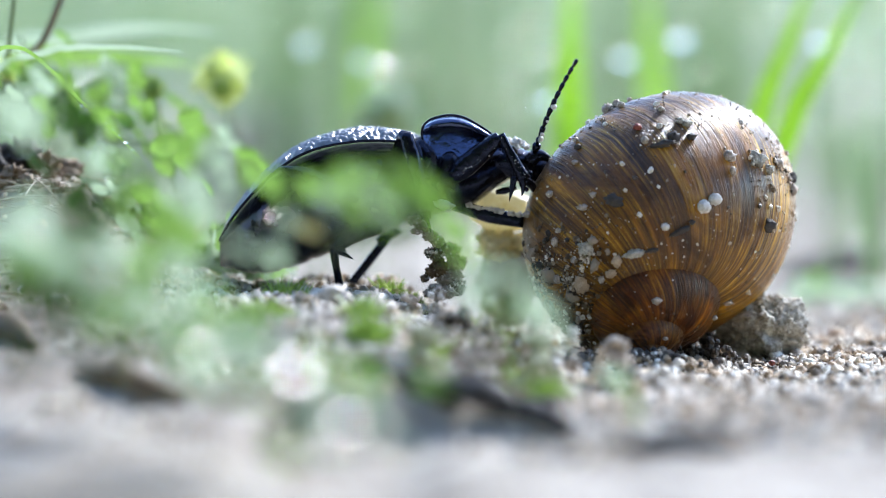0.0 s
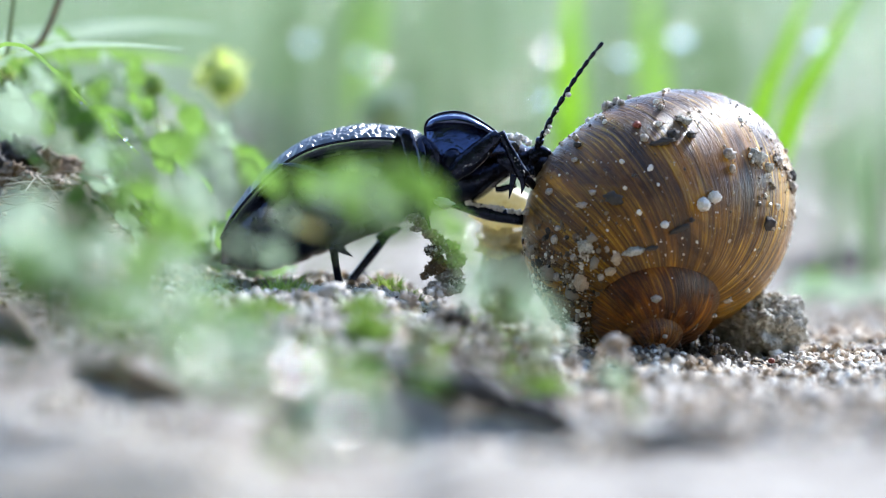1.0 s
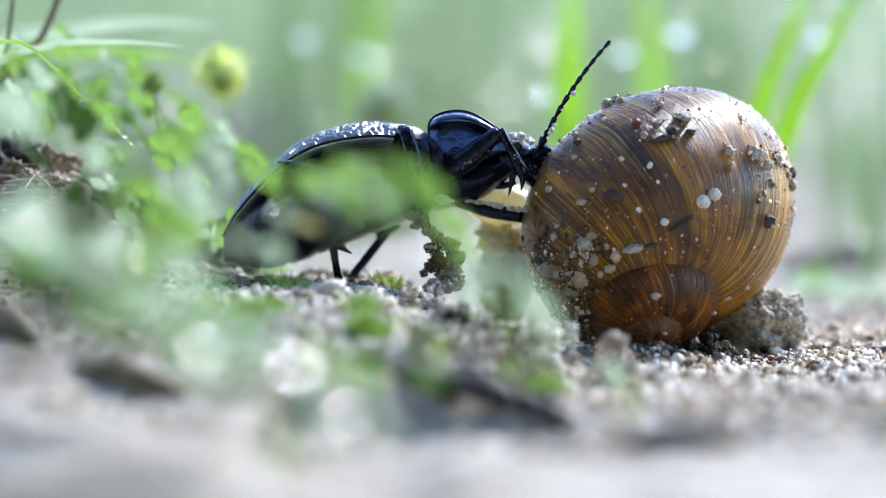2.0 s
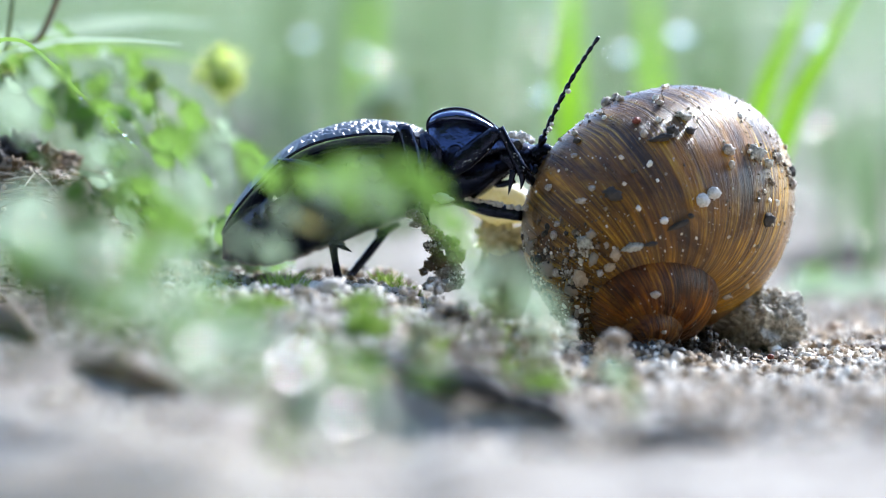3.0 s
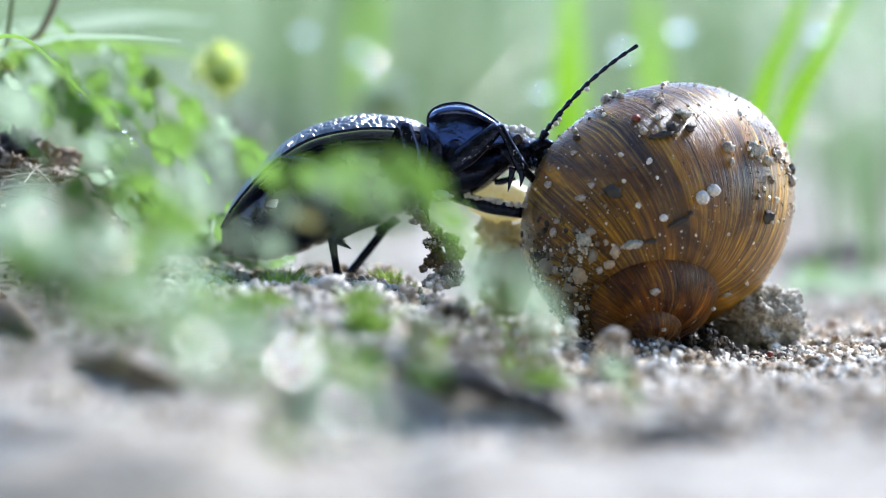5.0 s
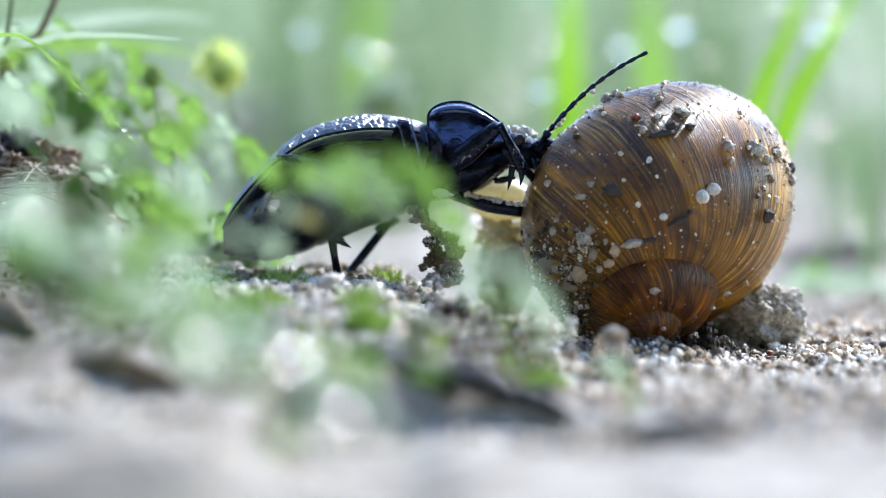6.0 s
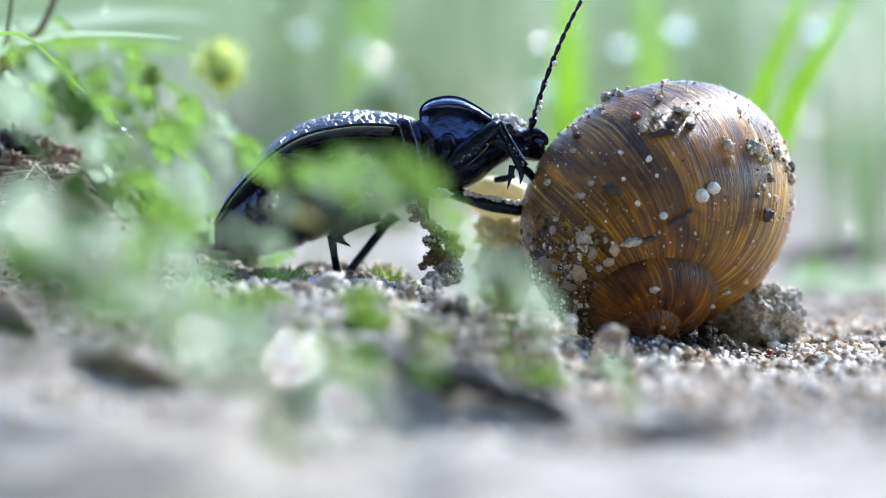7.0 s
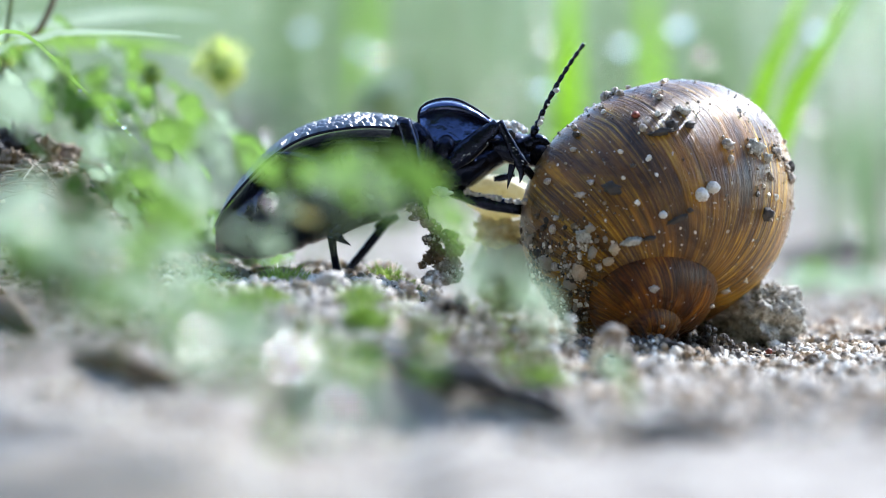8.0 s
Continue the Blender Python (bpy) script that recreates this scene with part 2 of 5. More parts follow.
# ---- builders ----
def finish(name, bm, mat, smooth=True):
    me = bpy.data.meshes.new(name)
    bmesh.ops.recalc_face_normals(bm, faces=bm.faces)
    bmesh.ops.scale(bm, vec=(MM, MM, MM), verts=bm.verts)
    for f in bm.faces:
        f.smooth = smooth
    bm.to_mesh(me)
    bm.free()
    me.materials.append(mat)
    return me


def part(name, bm, mat, parent=None, label="", smooth=True):
    ob = new(name, finish(name, bm, mat, smooth))
    if parent:
        ob.parent = parent
    if label:
        ob["label"] = label
    return ob


def empty(name, at=(0, 0, 0)):
    ob = new(name)
    ob.empty_display_size = 0.002
    ob.location = Vector(at) * MM
    return ob


def soup(name, verts, faces, mat, smooth=False):
    me = bpy.data.meshes.new(name)
    me.from_pydata([tuple(v) for v in np.asarray(verts) * MM], [], faces)
    me.polygons.foreach_set("use_smooth", [smooth] * len(me.polygons))
    me.materials.append(mat)
    me.update()
    return new(name, me)


def tube(bm, pts, radii, n=10, flat=1.0, caps=True):
    """A tapered tube along pts; flat squeezes it sideways."""
    pts = [Vector(p) for p in pts]
    rings = []
    side = None
    for k, p in enumerate(pts):
        d = (pts[min(k + 1, len(pts) - 1)] - pts[max(k - 1, 0)]).normalized()
        if side is None:
            side = d.cross(Vector((0, 1, 0)))
            if side.length < 0.1:
                side = d.cross(Vector((1, 0, 0)))
        side = (side - d * side.dot(d)).normalized()
        other = d.cross(side)
        r = radii[k] if hasattr(radii, "__len__") else radii
        rings.append([bm.verts.new(p + side * math.cos(a) * r + other * math.sin(a) * r * flat)
                      for a in (2 * math.pi * j / n for j in range(n))])
    for a, b in zip(rings, rings[1:]):
        for j in range(n):
            bm.faces.new((a[j], a[(j + 1) % n], b[(j + 1) % n], b[j]))
    if caps:
        bm.faces.new(rings[0][::-1])
        bm.faces.new(rings[-1])
    return bm


def curve(pts, n):
    """Smooth polyline through pts."""
    pts = [Vector(p) for p in pts]
    p = [pts[0] * 2 - pts[1], *pts, pts[-1] * 2 - pts[-2]]
    out = []
    for k in range(len(pts) - 1):
        a, b, c, d = p[k:k + 4]
        for j in range(n):
            t = j / n
            out.append(0.5 * (2 * b + (c - a) * t + (2 * a - 5 * b + 4 * c - d) * t * t + (3 * b - a - 3 * c + d) * t ** 3))
    out.append(pts[-1])
    return out


def blob(bm, at, size, subdiv=3, rough=0.2, freq=0.5, seed=0, turn=(0, 0, 0)):
    """A lumpy stone: an icosphere pushed by noise."""
    vs = bmesh.ops.create_icosphere(bm, subdivisions=subdiv, radius=1.0)["verts"]
    off = Vector((seed * 7.31, seed * 3.17, seed * 5.71))
    rot = Euler(turn).to_matrix()
    for v in vs:
        p = v.co.copy()
        k = 1 + rough * (noise.fractal(p * freq * 2 + off, 0.8, 2.1, 5) + 0.6 * noise.noise(p * 1.3 * freq + off))
        v.co = Vector(at) + rot @ Vector((p.x * size[0] * k, p.y * size[1] * k, p.z * size[2] * k))
    return bm


# ---- ground ----
def smooth(a, b, x):
    t = min(1, max(0, (x - a) / (b - a)))
    return t * t * (3 - 2 * t)


def ledge(x):
    return -70 - 20 * smooth(-14, -34, x) - 0.75 * max(0, x) * smooth(-5, 12, x) + 4 * noise.noise(Vector((x * 0.06, 3.1, 0))) + 2.5 * noise.noise(Vector((x * 0.25, 1.1, 0)))


def height(x, y):
    z = 8.2 * smooth(9, -8, x) * smooth(-260, -110, x) * smooth(-100, -25, y) * smooth(48, 12, y)
    z += 8 * smooth(-22, -52, x) * smooth(-260, -110, x) * smooth(-10, 25, y) * smooth(95, 55, y)
    z += 9 * smooth(-33, -45, x) * smooth(-260, -110, x) * math.exp(-((y - 6) / 20) ** 2)
    n1 = noise.fractal(Vector((x * 0.045, y * 0.045, 0.3)), 0.9, 2.0, 4)
    n2 = noise.fractal(Vector((x * 0.3, y * 0.3, 4.0)), 0.9, 2.0, 3)
    near = smooth(600, 150, math.hypot(x, y))
    bank = smooth(-4, 2, y - ledge(x))
    z += (1.0 * n1 + 0.55 * n2) * near * (0.25 + 0.75 * bank)
    z -= (1.5 + 2.5 * smooth(-0.3, 0.4, noise.noise(Vector((x * 0.05, 8.0, 0))))) * (1 - bank) * (1 - 0.75 * smooth(-8, -28, x)) * (1 - 0.8 * smooth(4, 24, x))
    z += 2.6 * math.exp(-((x - 22) / 9) ** 2 - ((y + 15) / 4.5) ** 2)
    z += 5.4 * smooth(-5, 4, x) * smooth(16.5, 9, x) * math.exp(-((y + 28) / 6) ** 2) * (0.85 + 0.5 * noise.noise(Vector((x * 0.35, y * 0.35, 7.0))))
    return z


def axis(fine, step, far, grow):
    a = list(np.arange(0, fine, step))
    s = step
    while a[-1] < far:
        s *= grow
        a.append(a[-1] + s)
    return a


def ground():
    xs = axis(70, 1.0, 300000, 1.12)
    xs = [-v for v in xs[:0:-1]] + xs
    ys = [-v for v in axis(130, 1.0, 300000, 1.13)[:0:-1]] + axis(90, 1.0, 300000, 1.10)
    verts = [(x, y, height(x, y)) for y in ys for x in xs]
    w = len(xs)
    faces = [(j * w + i, j * w + i + 1, j * w + w + i + 1, j * w + w + i) for j in range(len(ys) - 1) for i in range(w - 1)]
    return tagged(soup("ground", verts, faces, M_SOIL, True), "pale gritty soil with a low crumbling bank", "ground", kind="structure")


ground()

def hedge():
    """An unseen dark hedge added behind the camera to block sky light and reflections."""
    bm = bmesh.new()
    n, m = 90, 30
    g = []
    for i in range(n + 1):
        a = math.pi * (0.06 + 0.88 * i / n)
        row = []
        for j in range(m + 1):
            h = j / m
            r = 2700 + 260 * noise.fractal(Vector((i * 0.35, j * 0.35, 1)), 0.8, 2, 4) - 500 * h * h
            row.append(bm.verts.new((r * math.cos(a), -500 - r * math.sin(a), -20 + 2500 * h)))
        g.append(row)
    for i in range(n):
        for j in range(m):
            bm.faces.new((g[i][j], g[i + 1][j], g[i + 1][j + 1], g[i][j + 1]))
    ob = part("unseen_hedge", bm, M_UNSEEN_HEDGE)
    return tagged(ob, "unseen dark green hedge added to block front sky light", "hedge", kind="structure")


hedge()

ICO = bmesh.new()
bmesh.ops.create_icosphere(ICO, subdivisions=1, radius=1.0)
ICO_V = np.array([v.co for v in ICO.verts])
ICO_F = [tuple(v.index for v in f.verts) for f in ICO.faces]
ICO.free()
ICO = bmesh.new()
bmesh.ops.create_icosphere(ICO, subdivisions=2, radius=1.0)
ROUND_V = np.array([v.co for v in ICO.verts])
ROUND_F = [tuple(v.index for v in f.verts) for f in ICO.faces]
ICO.free()


def grains(name, places, mat, label, category):
    """Many small crumbs in one object. places: (x, y, z, radius)."""
    rng = np.random.default_rng(11)
    vs, fs, k = [], [], 0
    for x, y, z, r in places:
        m = np.array(Matrix(Euler(tuple(rng.uniform(0, 6.3, 3))).to_matrix()))
        base, faces = (ROUND_V, ROUND_F) if r > 0.34 else (ICO_V, ICO_F)
        p = base * (1 + rng.uniform(-0.24, 0.24, (len(base), 1)))
        p = (p * np.array([1, rng.uniform(0.65, 1), rng.uniform(0.55, 0.9)])) @ m.T * r + (x, y, z)
        vs.append(p)
        fs += [(a + k, b + k, c + k) for a, b, c in faces]
        k += len(base)
    return tagged(soup(name, np.concatenate(vs), fs, mat), label, category, kind="stuff")


def scatter_sand():
    rnd = random.Random(5)
    out = []
    while len(out) < 40000:
        x, y = (rnd.uniform(-62, 64), rnd.gauss(0, 45)) if len(out) < 16000 else (rnd.uniform(8, 64), rnd.gauss(-12, 30))
        if not -125 < y < 130:
            continue
        if x < -33 and rnd.random() < 0.75:
            continue
        if y < ledge(x) and rnd.random() < 0.7:
            continue
        r = min(0.9, (0.22 if len(out) < 12000 else 0.16) * math.exp(abs(rnd.gauss(0, 0.55))))
        out.append((x, y, height(x, y) + r * 0.3, r))
    return grains("sand_grains", out, M_GRAIN, "pale sand and small gravel strewn over soil", "sand")


scatter_sand()


def coarse_sand():
    """Coarser mixed grains on the near sand before the shell."""
    rnd = random.Random(15)
    out = []
    for k in range(2600):
        x, y = rnd.uniform(6, 62), rnd.uniform(-98, 6)
        r = min(0.9, 0.28 * math.exp(abs(rnd.gauss(0, 0.5))))
        out.append((x, y, height(x, y) + r * 0.35, r))
    return grains("coarse_sand", out, M_COARSE, "coarse tan, brown and dark grains on the sand", "sand")


coarse_sand()


# ---- snail shell ----
# A logarithmic coil: each whorl is an arc that starts on the whorl before it, so the seams lie flush.
APEX = Vector((23.32, -12.0, 0.25))
TILT, YAW = 0.8149, 0.0352
GROW, GIRTH, TALL, LOW = 2.0348, 17.83, 1.1746, 0.9
SEAM, NEXT_SEAM, SINK = 1.2571, 0.3955, 0.0484
END = -0.06
POLE = Vector((math.sin(YAW), -math.cos(YAW) * math.cos(TILT), -math.cos(YAW) * math.sin(TILT)))
_side = (Vector((1, 0, 0)) - POLE * POLE.x).normalized()
SHELL_ROT = Matrix((_side, POLE.cross(_side), POLE)).transposed()
HUB_R = (math.cos(NEXT_SEAM) - GROW * math.cos(SEAM)) / (GROW - 1)
HUB_Z = TALL * (math.sin(NEXT_SEAM) - GROW * math.sin(SEAM)) / (GROW - 1)


def shell_point(theta, beta, lift=0.0):
    """A point of the shell. theta: turns (0 at the mouth, negative inwards); beta: round the whorl, from SEAM down to the base."""
    s = GIRTH * GROW ** theta
    grown = theta + 0.078 * (SEAM - beta)
    s *= 1 + 0.0035 * noise.noise(Vector((grown * 24, 0, 0))) + 0.0026 * noise.noise(Vector((grown * 85, beta * 0.4, 0)))
    b = max(beta, -1.35)
    r = (HUB_R + (1 + lift / s) * math.cos(b)) * min(1, max(0, (beta + 2) / 0.65))
    z = HUB_Z + ((TALL if beta > 0 else LOW) + lift / s) * math.sin(b) + 0.9 * min(1, max(0, (-1.35 - beta) / 0.65)) - SINK * min(1, max(0, theta + 1)) ** 2
    a = radians(270) - 2 * math.pi * theta
    return APEX + SHELL_ROT @ Vector((s * r * math.cos(a), s * r * math.sin(a), s * z))


def shell():
    root = tagged(empty("snail_shell", APEX), "glossy amber-brown snail shell with grit on it, lying on the soil", "snail shell")
    bm = bmesh.new()
    layer = bm.loops.layers.uv.new("coil")
    nt, nb, t0, low = 1100, 60, -4.6, -2.0
    rows, uv = [], {}
    for i in range(nt + 1):
        th = t0 + (END - t0) * i / nt
        row = []
        for j in range(nb + 1):
            be = SEAM + (low - SEAM) * j / nb
            v = bm.verts.new(shell_point(th, be) - APEX)
            row.append(v)
            uv[v] = (th + 0.078 * (SEAM - be), (SEAM - be) / 6.28)
        rows.append(row)
    for a, b in zip(rows, rows[1:]):
        for j in range(nb):
            f = bm.faces.new((a[j], b[j], b[j + 1], a[j + 1]))
            for lp in f.loops:
                lp[layer].uv = uv[lp.vert]
    part("shell_wall", bm, M_SHELL, root)
    bm = bmesh.new()
    tube(bm, [shell_point(END, SEAM + (low - SEAM) * j / 40) - APEX for j in range(41)], 0.35, 8)
    part("lip", bm, M_FLESH, root, "cream shell lip")
    bm = bmesh.new()
    blob(bm, Vector((6.88, 10.0, 17.33)) - APEX, (4.3, 3.2, 2.8), 4, 0.14, 0.9, 3, (0, 0.2, 0))
    part("snail_body", bm, M_FLESH, root, "moist yellowish snail flesh in the mouth")
    bm = bmesh.new()
    blob(bm, Vector((6.87, 9.0, 13.07)) - APEX, (2.9, 2.4, 2.0), 4, 0.5, 1.6, 4, (0, 0.1, 0))
    part("torn_flesh", bm, M_FLESH, root, "torn yellowish snail flesh with grit")
    bm = bmesh.new()
    blob(bm, Vector((7.6, 9.5, 8.6)) - APEX, (3.3, 2.4, 4.6), 4, 0.3, 1.2, 6, (0, 0.15, 0))
    part("snail_foot", bm, M_WETSOIL, root, "pale grey moist snail foot with soil on it")
    return root


shell()


def shell_grit():
    """Grit thickest low on the mouth side, along the far edge and over the crown."""
    rnd = random.Random(8)
    out = []
    while len(out) < 2600:
        th, be = rnd.uniform(-1.0, END - 0.1) - (rnd.random() < 0.12), rnd.uniform(-1.1, SEAM)
        if th < -1 and be < NEXT_SEAM:
            continue
        p = shell_point(th, be)
        if p.z < 0.5 or p.y > 10:
            continue
        keep = 0.22
        if p.x < 17 and p.z < 14:
            keep = 0.8
        elif p.z < 11:
            keep = 0.14
        if p.x > 35 and p.z > 15:
            keep = 0.8
        if p.z > 27:
            keep = 0.5
        if rnd.random() > keep * (0.4 + 1.2 * max(0, noise.noise(p * 0.35) + 0.35)):
            continue
        out.append((*p, min(0.42, 0.055 * math.exp(abs(rnd.gauss(0, 0.8))))))
    return grains("shell_grit", out, M_GRIT, "pale grit stuck to the shell", "grit")


shell_grit()


def shell_mud():
    """Damp brown mud smeared low on the mouth side of the shell."""
    rnd = random.Random(18)
    out = []
    while len(out) < 750:
        th, be = rnd.gauss(-0.70, 0.07), rnd.gauss(0.85, 0.38)
        if not (-0.95 < th < -0.5 and 0.0 < be < SEAM):
            continue
        p = shell_point(th, be, -0.05)
        if p.z > 17 or noise.noise(p * 0.3) < rnd.uniform(-0.55, 0.35):
            continue
        out.append((*p, min(0.42, 0.09 * math.exp(abs(rnd.gauss(0, 0.75))))))
    return grains("shell_mud", out, M_MUD, "dark damp mud smeared low on the shell", "mud")


shell_mud()


# ---- stone beside the shell ----
def stone(name, at, size, mat, label, category, seed, rough=0.35, freq=1.2, sub=5, group=""):
    bm = bmesh.new()
    blob(bm, (0, 0, 0), size, sub, rough, freq, seed)
    ob = part(name, bm, mat)
    ob.location = Vector(at) * MM
    return tagged(ob, label, category, group)


stone("stone", (37.6, 5.0, 3.2), (5.2, 4.6, 4.2), M_STONE, "rough grey stone wedged beside the shell on soil", "stone", 4, 0.3, 1.15, 6)
rs = random.Random(44)
grains("stone_grit", [(*(Vector((37.97, 5.0, 3.37)) + Vector((d.x * 4.9, d.y * 4.3, d.z * 3.8)) * rs.uniform(0.94, 1.05)), rs.uniform(0.12, 0.4))
                      for d in (Vector((rs.gauss(0, 1), rs.gauss(-0.4, 1), rs.gauss(0.5, 1))).normalized() for _ in range(260))], M_STONE, "grey grit on the stone", "grit")


# ---- beetle ----
BEETLE = tagged(empty("beetle"), "large glossy black ground beetle feeding at the snail shell", "beetle")


def loft(sections, n=28, cap=True, square=1.0):
    """A body of elliptic rings: (x, z_low, z_high, half_width, y)."""
    bm = bmesh.new()
    rings = []
    for x, lo, hi, hw, y in sections:
        c, r = (lo + hi) / 2, (hi - lo) / 2
        rings.append([bm.verts.new((x, y + math.copysign(hw * abs(math.sin(a)) ** square, math.sin(a)), c + math.copysign(r * abs(math.cos(a)) ** square, math.cos(a))))
                      for a in (2 * math.pi * j / n for j in range(n))])
    for a, b in zip(rings, rings[1:]):
        for j in range(n):
            bm.faces.new((a[j], a[(j + 1) % n], b[(j + 1) % n], b[j]))
    if cap:
        bm.faces.new(rings[0][::-1])
        bm.faces.new(rings[-1])
    bmesh.ops.recalc_face_normals(bm, faces=bm.faces[:])
    return bm


def spread(keys, n):
    """Smoothly resample keyed sections."""
    out = []
    m = len(keys)
    for i in range(n + 1):
        u = i / n * (m - 1)
        k = min(int(u), m - 2)
        t = u - k
        p = [keys[max(k - 1, 0)], keys[k], keys[k + 1], keys[min(k + 2, m - 1)]]
        out.append(tuple(0.5 * (2 * b + (c - a) * t + (2 * a - 5 * b + 4 * c - d) * t * t + (3 * b - a - 3 * c + d) * t ** 3)
                         for a, b, c, d in zip(*p)))
    return out


BY = 3.0  # the beetle's middle plane lies a little behind the shell's middle
# x, edge of the wing case, crest, half width
ELY = [(-26.1, 14.75, 15.0, 0.8, BY), (-24.6, 17.34, 17.9, 4.2, BY), (-21.8, 20.73, 21.6, 6.6, BY), (-18.2, 23.97, 24.9, 7.8, BY),
       (-14.5, 25.87, 26.8, 8.3, BY), (-9.5, 26.78, 27.9, 8.2, BY), (-5.5, 26.73, 27.6, 7.4, BY), (-3.0, 26.32, 27.0, 6.0, BY), (-2.0, 25.90, 26.4, 4.8, BY)]


def elytra():
    rows = spread(ELY, 190)
    bm = bmesh.new()
    n = 150
    grid = []
    for i, (x, lo, hi, hw, y) in enumerate(rows):
        row = []
        for j in range(n + 1):
            a = math.pi * (j / n - 0.5)
            edge = smooth(0.0, 0.10, j / n) * smooth(1.0, 0.90, j / n)
            p = Vector((x, y + hw * math.sin(a), lo + (hi - lo) * math.cos(a) ** 0.8 if abs(a) < 1.57 else lo))
            d0 = noise.voronoi(Vector((x * 1.25, p.y * 1.15, 2.0)))[0]
            p.z += 1.0 * (math.sqrt(max(0.0, 1 - (min(0.7, d0[0]) / 0.72) ** 2)) - 0.6) * edge * smooth(0, 12, i)
            row.append(bm.verts.new(p))
        grid.append(row)
    for i in range(len(rows) - 1):
        for j in range(n):
            bm.faces.new((grid[i][j], grid[i][j + 1], grid[i + 1][j + 1], grid[i + 1][j]))
    bmesh.ops.solidify(bm, geom=bm.faces[:], thickness=0.25)
    bmesh.ops.recalc_face_normals(bm, faces=bm.faces[:])
    part("elytra", bm, M_ELYTRA, BEETLE, "wrinkled black wing cases")
    for s in (-1, 1):
        bm = bmesh.new()
        tube(bm, [(x, y + s * hw * 1.01, lo) for x, lo, hi, hw, y in rows[2:]], 0.17, 8)
        part("elytra_margin", bm, M_BLACK, BEETLE, "smooth black rim of the wing case")
        bm = bmesh.new()
        tube(bm, [(x, y + s * hw * 0.83, lo - 1.5 + 0.9 * (k / len(rows) - 0.6) ** 2) for k, (x, lo, hi, hw, y) in enumerate(rows[50:172])], 0.34, 8)
        part("side_fold", bm, M_BLACK, BEETLE, "shiny fold along the flank")


elytra()
ABD = [(-26.0, 11.8, 14.8, 0.8, BY), (-24.4, 11.5, 17.2, 4.0, BY), (-21.5, 11.0, 20.6, 6.4, BY), (-18.0, 11.6, 23.7, 7.5, BY),
       (-14.0, 13.0, 25.5, 7.9, BY), (-9.5, 14.8, 26.3, 7.6, BY), (-5.5, 16.2, 26.3, 6.8, BY), (-2.5, 17.4, 26.0, 5.8, BY), (0.5, 18.8, 25.8, 4.4, BY)]


def abdomen():
    rows = spread(ABD, 64)
    out = []
    for x, lo, hi, hw, y in rows:
        d = 0.22 * (abs(((x + 26) / 3.1) % 1.0 - 0.5) < 0.07)
        out.append((x, lo + d, hi, hw - d, y))
    part("abdomen", loft(out, 48, True, 0.66), M_BLACK, BEETLE, "shiny black segmented underside")


abdomen()


def prothorax():
    root = part("pronotum", pronotum_mesh(), M_POLISH, BEETLE, "polished black pronotum with a raised rim")
    bm = bmesh.new()
    rim = curve([(-1.45, -2.4, 25.35), (-1.71, -2.2, 27.78), (-0.79, -3.3, 28.99), (1.18, -3.7, 29.53), (3.01, -3.7, 29.33), (4.72, -3.0, 28.46), (6.57, -2.2, 27.19)], 8)
    tube(bm, rim, 0.15, 8)
    part("pronotum_rim", bm, M_BLACK, root)
    bm = loft(spread([(-1.0, 17.5, 24.5, 3.6, BY), (1.5, 18.0, 24.0, 4.2, BY), (4.5, 19.0, 24.2, 4.2, BY), (7.0, 20.8, 24.8, 3.6, BY), (9.0, 22.0, 25.4, 2.8, BY)], 24), 28)
    part("prosternum", bm, M_BLACK, root)
    top = Vector((-2.36, -3.2, 26.50))
    for k in (0, 2, 3):
        bm = bmesh.new()
        low = Vector((-2.88, -4.0, 21.67)) + Vector((0.75 * k, 0.2 * k, 0.25 * k))
        mid = (top + low) / 2 + Vector((0.5 + 0.12 * k, -0.9, 0.5))
        tube(bm, curve([top + Vector((0.1 * k, 0, 0.05 * k)), mid, low], 6), [0.3 + 0.045 * j for j in range(13)], 10, 0.5)
        part("side_plate", bm, M_BLACK, root, "folded black plate between the segments")
    bm = bmesh.new()
    blob(bm, (1.25, -2.5, 23.32), (1.3, 1.2, 2.0), 3, 0.04, 0.5, 2, (0, 0.25, 0))
    part("coxa", bm, M_BLACK, root)
    return root


